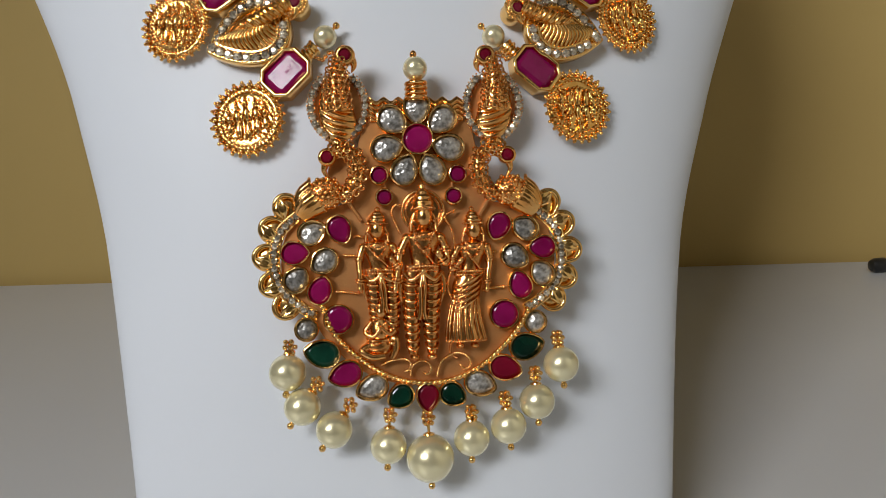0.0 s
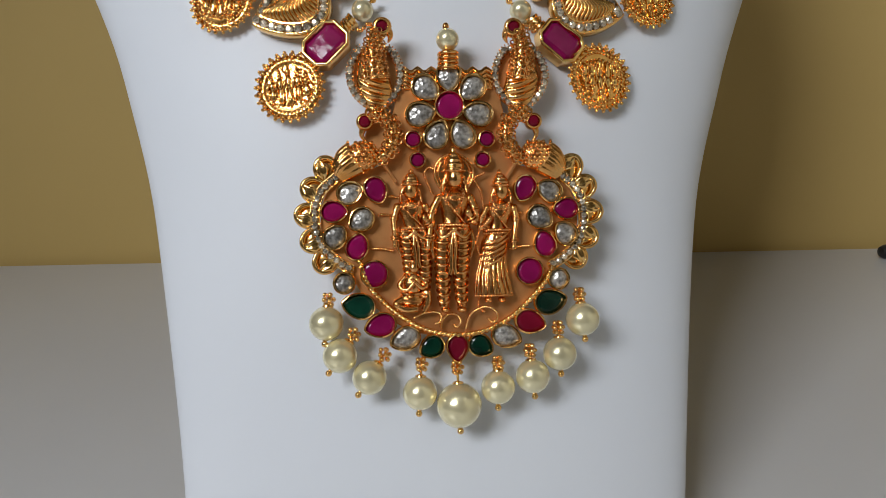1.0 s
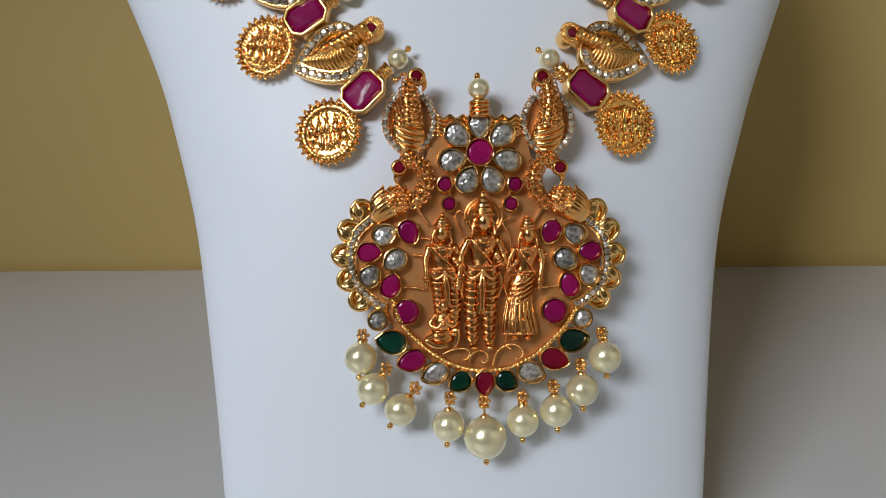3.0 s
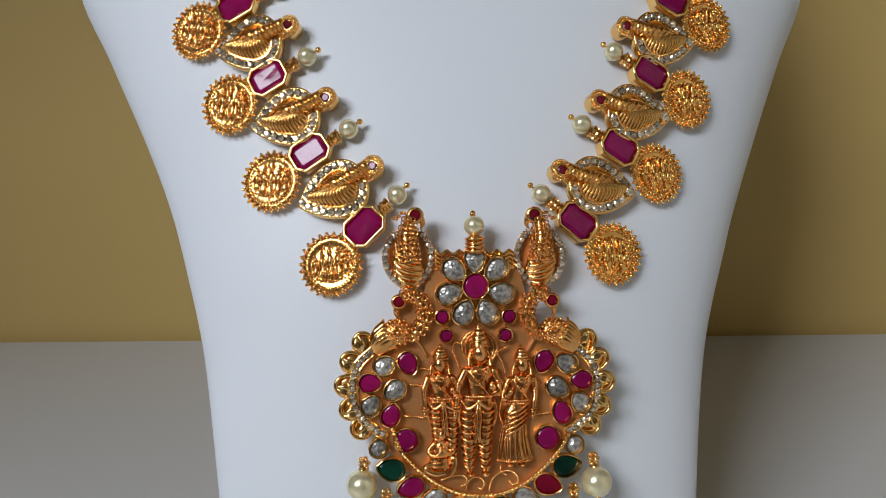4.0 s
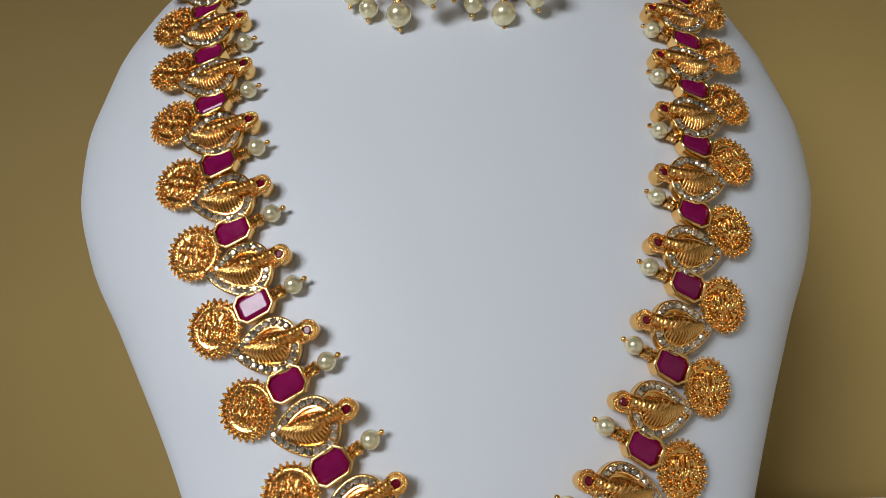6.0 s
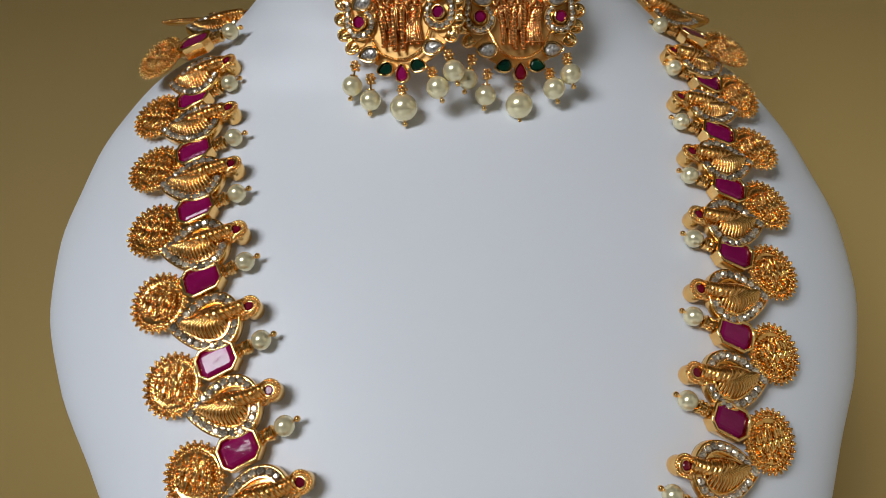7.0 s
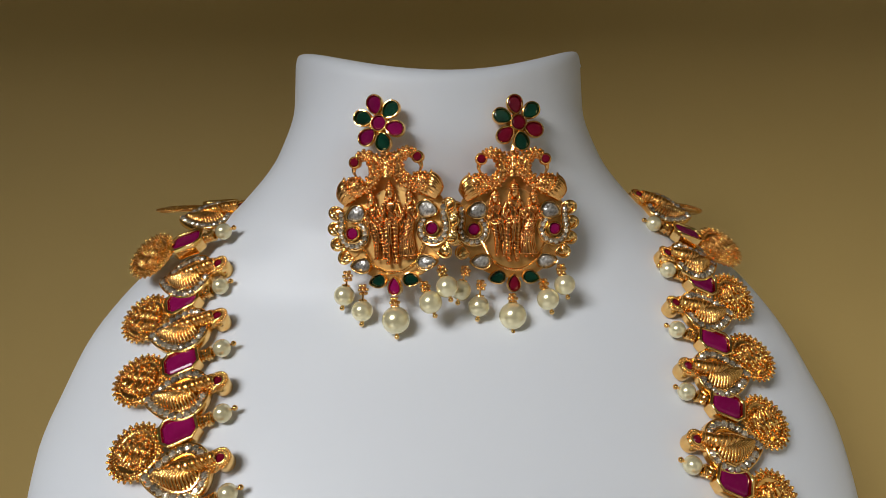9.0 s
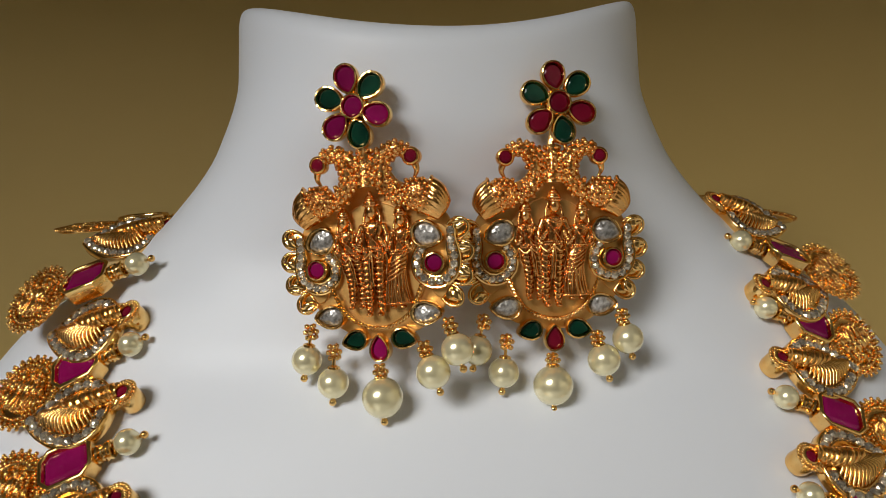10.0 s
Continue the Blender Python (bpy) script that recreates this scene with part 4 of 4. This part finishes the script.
def peacock_side(bm, s, k=1.0, shift=(0, 0), bead=0.72, loops=False, tail=1.0):
    """A bird with a coiled beaded neck, grain-covered body and pleated tail."""
    def P(x, y, z=0.0):
        return Vector((s * x * k + shift[0], y * k + shift[1], z * k))

    neck = smooth_line([P(20.2, -2.9, 0.5), P(17.8, -1.9, 0.9), P(14.9, -4.2, 1.0), P(14.2, -8.2, 1.0), P(15.8, -12.0, 1.0), P(18.6, -13.4, 0.8)], 8)
    grain_bar(bm, neck, [k * (0.95 + 0.65 * math.sin(math.pi * (i + 3) / (len(neck) + 6))) for i in range(len(neck))], bead * k, 1.3 if loops else 1.12, 8, loops)
    ball(bm, P(21.9, -12.5, 0.2), 4.3 * k, 3, (0.98, 0.9, 0.6))
    for i in range(-4, 5):
        for j in range(-4, 5):
            x, y = i * 1.3 + (j % 2) * 0.65, j * 1.14
            if x * x + y * y < 15.5:
                ball(bm, P(21.6 + x, -12.4 + y * 0.9, 0.2 + 2.62 * math.sqrt(max(0.04, 1 - (x * x + y * y) / 18.5))), 0.6 * k)
    # smooth tail with shallow flutes: it spreads from a band at the body and draws in towards its end
    a0, a1, b0, b1 = (25.5, -9.0), (21.8, -16.6), (29.6, -15.6), (26.6, -18.9)
    b0, b1 = [(a[0] + (b[0] - a[0]) * tail, a[1] + (b[1] - a[1]) * tail) for a, b in ((a0, b0), (a1, b1))]
    across, along = 36, 8
    top, low = [], []
    for i in range(across + 1):
        f = i / across
        p = P(a0[0] + (a1[0] - a0[0]) * f + 0.9 * math.sin(math.pi * f), a0[1] + (a1[1] - a0[1]) * f)
        q = P(b0[0] + (b1[0] - b0[0]) * f + 0.5 * math.sin(math.pi * f), b0[1] + (b1[1] - b0[1]) * f)
        ripple = 0.22 * abs(math.sin(6 * math.pi * f)) ** 0.7
        line = []
        for j in range(along + 1):
            t = j / along
            bow = math.sin(math.pi * t)
            c = p.lerp(q, t) + Vector((s * 0.9, 0.7, 0)) * (k * tail * bow * (1 - f))
            c.z = k * ((0.6 + 1.7 * math.sin(math.pi * f) ** 0.7 + ripple) * (1 - 0.62 * t) + 0.5 * bow * (0.4 + math.sin(math.pi * f)))
            line.append(c)
        top.append([bm.verts.new(c) for c in line])
        low.append([bm.verts.new((c.x, c.y, -1.0 * k)) for c in line])
    grid = [(top[i], top[i + 1]) for i in range(across)] + [(low[i + 1], low[i]) for i in range(across)]
    for r0, r1 in grid:
        for j in range(along):
            bm.faces.new((r0[j], r0[j + 1], r1[j + 1], r1[j]))
    for edge in (0, along):
        for i in range(across):
            bm.faces.new((top[i][edge], top[i + 1][edge], low[i + 1][edge], low[i][edge]))
    for i in (0, across):
        for j in range(along):
            bm.faces.new((top[i][j], top[i][j + 1], low[i][j + 1], low[i][j]))
    tube(bm, [r[0].co + Vector((0, 0, 0.1 * k)) for r in top], 0.42 * k, 6)
    lathe(bm, [(0.2 * k, -1.4 * k), (2.0 * k, -1.4 * k), (2.15 * k, 0.6 * k), (1.9 * k, 1.05 * k), (1.55 * k, 1.15 * k), (1.38 * k, 1.0 * k), (1.3 * k, 0.5 * k), (0.2 * k, 0.4 * k)], 18, Matrix.Translation(P(21.2, -4.1, 0.7)) @ Matrix.Rotation(radians(90), 4, "X"))
    tube(bm, smooth_line([P(21.7, -5.6, 0.4), P(22.0, -7.4, 0.2), P(20.8, -9.4, 0.1)], 4), [k * r for r in (0.9, 0.85, 0.8, 0.7, 0.6, 0.5, 0.4, 0.3, 0.2)], 8)


def petal(bm, k):
    """An open scallop: a D-shaped loop of wire with a small folded leaf rolled into its upper end."""
    loop = smooth_line([(-2.9, -2.5, -0.2), (-0.6, -2.9, 0.1), (1.7, -2.3, 0.3), (2.9, -0.5, 0.4), (2.5, 1.4, 0.4), (0.9, 2.7, 0.3), (-1.2, 2.9, 0.0), (-2.9, 2.5, -0.3)], 5)
    loop = [p * k for p in loop]
    n = len(loop)
    tube(bm, loop, [k * (0.42 + 0.18 * math.sin(math.pi * i / (n - 1))) for i in range(n)], 8)
    slab(bm, [Vector((p.x, p.y, 0)) for p in loop], -1.3 * k, -0.7 * k, 0.2)
    # folded leaf: two lobes either side of a crease, widest near the tip
    a, b = Vector((-2.2, 1.9, 0.2)) * k, Vector((2.6, 0.5, 0.5)) * k
    side = Vector((0.3, 1, 0)).normalized()
    rows = []
    for i in range(9):
        t = i / 8
        w = k * (0.3 + 1.45 * math.sin(math.pi * min(1.0, t * 0.93 + 0.04)) ** 1.2)
        rows.append([bm.verts.new(a.lerp(b, t) + side * (w * j / 3) + Vector((0, 0, k * (0.55 * math.sin(math.pi * t) + 0.55 * abs(j / 3) ** 0.6 - 0.55 * (j / 3) ** 4)))) for j in range(-3, 4)])
    for r0, r1 in zip(rows, rows[1:]):
        for j in range(6):
            bm.faces.new((r0[j], r1[j], r1[j + 1], r0[j + 1]))
    low = [[bm.verts.new(v.co - Vector((0, 0, 0.9 * k))) for v in r] for r in rows]
    for r0, r1 in zip(low, low[1:]):
        for j in range(6):
            bm.faces.new((r0[j + 1], r1[j + 1], r1[j], r0[j]))
    rim = [r[0] for r in rows] + rows[-1][1:] + [r[6] for r in rows[::-1]][1:] + rows[0][1:6][::-1]
    under = [r[0] for r in low] + low[-1][1:] + [r[6] for r in low[::-1]][1:] + low[0][1:6][::-1]
    for i in range(len(rim)):
        j = (i + 1) % len(rim)
        bm.faces.new((rim[i], under[i], under[j], rim[j]))
    ball(bm, Vector((-2.5, -2.5, 0.1)) * k, 0.45 * k, 2)


CHIP, HEART_CHIP = crystal_mesh(1.02), crystal_mesh(1.05)
for s in (-1, 1):
    heart, me = peacock_top(s)
    bird = put("bird_ornament", me, pendant, at(s * 18.4, 7.0, 0), "upright gold bird ornament in a crystal heart")
    bm = bmesh.new()
    slab(bm, [p for p in heart[:-1]][::-1], -2.9, -2.3, 0.3)
    put("back_plate", finish(bm, "back_plate", PLATE), bird, None, "matte gold plate")
    for p in resample([q * 0.90 for q in heart], 1.85)[:-1]:
        if abs(p.x) > 1.8:
            chip(HEART_CHIP, pendant, s * 18.4 + p.x, 7.0 + p.y, -0.8)
    put("ruby", EYE_RUBY, pendant, at(s * (18.4 - 1.9), 19.6, 1.9), "dark ruby eye")
    bm = bmesh.new()
    peacock_side(bm, s, bead=0.66, loops=True)
    gold_part("bird_ornament", bm, "gold bird ornament with beaded coiled neck")
    put("ruby", EYE_RUBY, pendant, at(s * 21.2, -4.1, 1.4), "dark ruby eye")
    # crystal crescent on its own gold band
    arc = smooth_line([(s * 28.6, -17.6, 0), (s * 32.4, -21.2, 0), (s * 34.0, -26.2, 0), (s * 33.5, -32.2, 0), (s * 31.2, -36.2, 0), (s * 27.5, -39.3, 0), (s * 24.6, -40.8, 0)], 8)
    bm = bmesh.new()
    for d, r in ((0, 0.9), (-1.1, 0.3), (1.1, 0.3)):
        mid = Vector((s * 24.0, -29.0, 0))
        tube(bm, [p + (p - mid).normalized() * d + Vector((0, 0, -1.4 if d == 0 else -0.75)) for p in arc], r, 6)
    gold_part("crescent", bm, "gold crescent band set with crystals", GOLD)
    for p in resample(arc, 1.75):
        chip(CHIP, pendant, p.x, p.y, -0.5)
    # scalloped petals round the edge
    for u, v, turn in ((31.0, -15.4, 60), (34.3, -20.6, 33), (35.8, -27.0, 4), (34.5, -33.3, -26), (31.6, -38.5, -50)):
        bm = bmesh.new()
        petal(bm, 0.98)
        put("scallop", finish(bm, "scallop", GOLD, angle=1.0), pendant, at(s * u, v, -1.0, turn if s > 0 else 180 - turn))

put("figurine", figurine_mesh(41.0, 5.3, "figurine", True, 1.0, 0.1, False, ((1.0, 0), (0.95, 1))), pendant, at(0.6, -31.2, 0.2), "plain standing relief figure of matte gold")
put("figurine", figurine_mesh(33.0, 4.6, "figurine", sway=-0.15, arms=((0.95, 0), (0.95, 1))), pendant, at(-9.8, -31.6, -0.2), "plain standing relief figure of matte gold")
put("figurine", figurine_mesh(34.0, 4.5, "figurine", sway=0.3, skirt=True, arms=((0.9, 1), (0.9, 0))), pendant, at(12.0, -32.4, -0.2), "plain standing relief figure of matte gold")
bm = bmesh.new()
ball(bm, (-10.0, -44.6, 0.2), 2.5, 3, (0.95, 1.35, 0.8))
ball(bm, (-10.2, -48.4, -0.1), 3.0, 3, (1.15, 0.8, 0.75))
ball(bm, (-9.7, -40.4, 0.9), 1.5, 3, (0.9, 1.1, 0.9))
ball(bm, (-9.7, -39.0, 0.8), 1.0, 2, (1.2, 0.7, 1.0))
for line, r in (([(-11.9, -42.8, 0.6), (-13.4, -45.0, 1.0), (-11.6, -46.0, 1.9), (-9.8, -44.2, 2.3)], 0.62), ([(-8.2, -42.8, 0.6), (-6.6, -44.6, 1.0), (-7.8, -45.6, 1.9), (-9.6, -44.0, 2.3)], 0.62),
                ([(-12.2, -48.2, 0.5), (-14.2, -49.4, 1.2), (-11.8, -50.8, 1.6), (-9.0, -50.6, 1.4)], 0.95), ([(-8.4, -48.2, 0.5), (-6.6, -46.6, 1.4), (-6.4, -49.2, 1.5), (-7.4, -51.2, 1.2)], 0.95)):
    pts = smooth_line(line, 5)
    tube(bm, pts, [r * (1.1 - 0.25 * i / (len(pts) - 1)) for i in range(len(pts))], 8)
for k in range(4):
    tube(bm, [(-10.2 + 2.9 * math.cos(q), -46.6 - 0.75 * k - 0.5 * math.sin(q), 2.0 * math.sin(q)) for q in [math.pi * i / 8 for i in range(9)]], 0.26, 5)
for k in range(11):
    q = math.pi * k / 10
    ball(bm, (-9.9 + 1.5 * math.cos(q), -42.4 - 1.2 * math.sin(q), 1.2 + 0.9 * math.sin(q)), 0.24)
gold_part("figurine", bm, "plain crouching relief figure of matte gold", FIGURE)


def hanging_pearl(parent, mesh, r, cu, cv, pu, pv, n=0.0):
    """A pearl on a pin with a knot of gold grains above it."""
    bm = bmesh.new()
    grain_cluster(bm, cu, cv, n, 1.65)
    a, b = Vector((cu, cv, n)), Vector((pu, pv, n))
    d = (b - a).normalized()
    tube(bm, [a - d * 1.5, a], 0.4, 6)
    tube(bm, [a, b], 0.35, 6)
    end = b + d * (r + 0.75)
    tube(bm, [b, end], 0.35, 6)
    ball(bm, end, 0.85, 2)
    ring = [b - d * (r - 0.1) + Vector((1.1 * math.cos(q) * d.y, -1.1 * math.cos(q) * d.x, 1.1 * math.sin(q))) for q in [2 * math.pi * i / 10 for i in range(10)]]
    tube(bm, ring, 0.35, 5, closed=True)
    put("pearl_pin", finish(bm, "pearl_pin", GOLD, angle=1.0), parent, None, "gold pin with a knot of grains")
    return put("pearl", mesh, parent, at(pu, pv, n), "cream pearl")


P41, P57 = pearl_mesh(4.35), pearl_mesh(5.7)
for cu, cv, pu, pv in ((-31.0, -48.0, -31.6, -53.9), (-24.9, -56.8, -28.4, -62.0), (-17.4, -62.0, -21.2, -67.6), (-8.2, -64.7, -8.7, -71.9), (11.1, -64.9, 11.0, -71.1), (19.3, -62.0, 19.9, -68.6), (26.7, -56.4, 27.0, -63.1), (32.4, -48.1, 33.1, -54.5)):
    hanging_pearl(pendant, P41, 4.35, cu, cv, pu, pv, -0.6)
hanging_pearl(pendant, P57, 5.7, 0.7, -65.6, 1.0, -75.1, 0.2)


# ---------- the earrings ----------
def earring(m, stones, lean, tilt):
    """A drop earring: a stone flower, a round openwork body with birds and figures, and five hanging pearls."""
    root = tagged(new("earring"), "gold earring with ruby and emerald flower, hanging pearls, on stand", "earring", "pair of earrings")
    root.matrix_basis = STAND @ m
    bm = bmesh.new()
    lathe(bm, [(0.2, -2.2), (3.4, -2.2), (3.4, -1.4), (0.2, -1.2)], 18, Matrix.Translation((0.4 + lean, 51.6, 0)) @ Matrix.Rotation(radians(90), 4, "X"))
    tube(bm, [(0.4 + lean, 51.6, -2.0), (0.4 + lean, 51.6, -8.5)], 0.5, 8)
    tube(bm, [(0.3 + lean, 48.0, -1.6), (0.0, 40.0, -1.6)], 0.9, 8)
    hinge = Matrix.Translation((0, 0.0516, 0))
    flower = put("stud", finish(bm, "stud", GOLD), root, hinge @ Matrix.Rotation(radians(tilt), 4, "X") @ hinge.inverted(), "gold stud behind the stone flower")
    set_stone(stones[0], 0.7 + lean, 51.8, circle(2.2, 18), 0, flower, 0.5, -1.4)
    for k, kind in enumerate(stones):
        a = 100 + 60 * k
        set_stone(kind, 0.6 + lean + 5.4 * math.cos(radians(a)), 51.8 + 6.0 * math.sin(radians(a)), drop(5.6, 4.4, 20, 0.42), a + 180, flower, 0.2, -1.4)
    bm = bmesh.new()
    line = [Vector((0.5 + 11.0 * math.cos(radians(a)), 17.8 + 13.6 * math.sin(radians(a)), 0)) for a in range(0, 360, 10)]
    slab(bm, line, -2.6, -1.8, 0.2)
    for s in (-1, 1):
        slab(bm, [Vector((0.5 + s * 14 + 3.6 * math.cos(radians(a)), 18 + 8 * math.sin(radians(a)), 0)) for a in range(0, 360, 15)], -2.8, -2.0, 0.2)
    body = put("back_plate", finish(bm, "back_plate", YELLOW_PLATE), root, None, "round matte gold plate")
    bm = bmesh.new()
    side = smooth_line([(3.0, 41.0), (5.5, 36.0), (10.0, 33.6), (14.6, 29.6), (17.4, 25.0), (18.4, 18.0), (16.0, 10.5), (10.0, 4.5), (4.0, 1.8)], 4)
    slab(bm, [Vector((0.5 - p.x, p.y, 0)) for p in side] + [Vector((0.5 + p.x, p.y, 0)) for p in side[::-1]], -3.1, -2.5, 0.2)
    put("plate", finish(bm, "plate", YELLOW_PLATE), root, None, "matte gold back plate")
    bm = bmesh.new()
    post = smooth_line([(0.5, 42.6, 0.2), (0.5, 39.0, 0.6), (0.5, 34.6, 0.3)], 6)
    grain_bar(bm, post, [1.2 + 0.13 * i for i in range(len(post))], 0.64, 1.15, 14)
    put("crossing", finish(bm, "crossing", ANTIQUE, angle=1.0), root, None, "grain-covered gold crossing of two necks")
    for s in (-1, 1):
        bm = bmesh.new()
        peacock_side(bm, s, 0.94, (0.4 - s * 9.5, 43.9), 0.70, False, 0.85)
        # second coil so that the two birds meet in the middle
        coil = smooth_line([(0.5 + s * 6.6, 41.9, 0.6), (0.5 + s * 4.0, 41.0, 0.9), (0.5 + s * 1.6, 38.4, 0.8), (0.5 + s * 0.9, 35.4, 0.5)], 6)
        grain_bar(bm, coil, [1.4] * len(coil), 0.64, 1.15, 12)
        coil = smooth_line([(0.5 + s * 0.4, 38.6, 0.3), (0.5 + s * 3.0, 35.6, 0.6), (0.5 + s * 6.6, 33.4, 0.6)], 6)
        grain_bar(bm, coil, [1.5] * len(coil), 0.64, 1.15, 13)
        put("bird_ornament", finish(bm, "bird_ornament", ANTIQUE, angle=1.0), root, None, "small gold bird ornament")
        put("ruby", EYE_RUBY, root, at(0.4 - s * 9.5 + s * 21.2 * 0.94, 43.9 - 4.1 * 0.94, 1.35), "dark ruby eye")
        set_stone("c", 0.6 + s * 12.0, 23.6, drop(6.2, 5.0, 18, 0.4), -20 if s > 0 else 200, body)
        set_stone("r", 0.6 + s * 13.2, 17.6, circle(1.75, 16), 0, body, 0.2)
        # a hook of crystals under the ruby and up its outer side, between two wires
        hook = smooth_line([(0.6 + s * 10.6, 20.6, 0), (0.6 + s * 9.3, 18.4, 0), (0.6 + s * 9.6, 15.6, 0), (0.6 + s * 11.8, 13.7, 0), (0.6 + s * 14.6, 13.7, 0), (0.6 + s * 16.8, 15.6, 0), (0.6 + s * 17.4, 18.4, 0), (0.6 + s * 16.9, 21.4, 0), (0.6 + s * 17.0, 24.4, 0)], 7)
        bm = bmesh.new()
        mid = Vector((0.6 + s * 13.2, 18.6, 0))
        for d, r in ((0, 1.05), (-1.15, 0.34), (1.15, 0.34)):
            tube(bm, [p + (p - mid).normalized() * d + Vector((0, 0, -1.4 if d == 0 else -0.75)) for p in hook], r, 6)
        put("crescent", finish(bm, "crescent", GOLD), root, None, "gold crescent band set with crystals")
        for p in resample(hook, 1.75):
            chip(CHIP, body, p.x, p.y, -0.5)
        set_stone("c", 0.4 + s * 10.9, 7.2, drop(6.0, 4.4, 18, 0.55), 0 if s > 0 else 180, body)
        set_stone("g", 0.4 + s * 5.6, 2.0, drop(4.8, 3.9, 16, 0.7), -12 if s > 0 else 192, body)
        for u, v, turn in ((18.6, 24.6, 25), (19.2, 19.6, 8), (18.6, 14.6, -12), (16.4, 10.2, -38)):
            bm = bmesh.new()
            petal(bm, 0.70)
            put("scallop", finish(bm, "scallop", GOLD, angle=1.0), root, at(0.4 + s * (u + 0.3), v, -1.3, turn if s > 0 else 180 - turn))
    set_stone("r" if lean < 0 else "d", 0.3, 0.2, drop(5.0, 3.9, 16, 0.8), 90, body)
    bm = bmesh.new()
    rope(bm, smooth_line([(-9.6, 13.4, 0), (-6.6, 7.6, 0), (-2.4, 5.0, 0), (0.7, 4.5, 0), (3.8, 5.0, 0), (8.0, 7.8, 0), (10.8, 13.4, 0)], 9), 0.62)
    put("rope_border", finish(bm, "rope_border", GOLD), root, None, "twisted gold wire border")
    for u, h, w, v, q in ((0.6, 27.5, 3.3, 20.8, 0.1), (-5.2, 23.0, 2.8, 20.2, -0.3), (6.6, 23.0, 2.8, 20.0, 0.3)):
        put("figurine", figurine_mesh(h, w, "figurine", tall=0.75, sway=1.2 * q, skirt=u > 3), root, at(u, v, -0.6), "plain standing relief figure of matte gold")
    for cu, cv, pu, pv, r in ((-15.4, 4.2, -17.0, -2.0, 3.4), (-10.4, -0.4, -11.2, -7.2, 3.5), (-0.1, -5.0, -0.1, -10.6, 4.5), (10.2, -0.4, 11.6, -5.4, 3.7), (16.0, 4.3, 17.2, -0.8, 3.5)):
        hanging_pearl(root, pearl_mesh(r), r, cu, cv, pu, pv, -0.4)
    return root


earring(framed(Vector((0.0055, 0.2345, 0.322)), Vector((0.08, -1, -0.14)), 0), "dgdgdg", 1.6, -2)
earring(framed(Vector((-0.0328, 0.2295, 0.321)), Vector((-0.29, -1, -0.14)), 0) @ Matrix.Rotation(radians(3), 4, "Z"), "rgrgrg", -2.0, 1)


# ---------- on the table ----------
def pen():
    bm = bmesh.new()
    lathe(bm, [(0.5, 0.0), (3.2, 0.8), (4.4, 3.0), (4.6, 9.0), (3.4, 11.5), (2.0, 12.5), (1.9, 60.0), (2.2, 62.0), (2.2, 118.0), (1.2, 120.0)], 16)
    body = put("pen", finish(bm, "pen", BLACK), None, pose(0.267, 0.440, 0.0046, 0, 0, -84))
    tagged(body, "thin dark pen with a thicker cap lying on the white table", "pen")


pen()
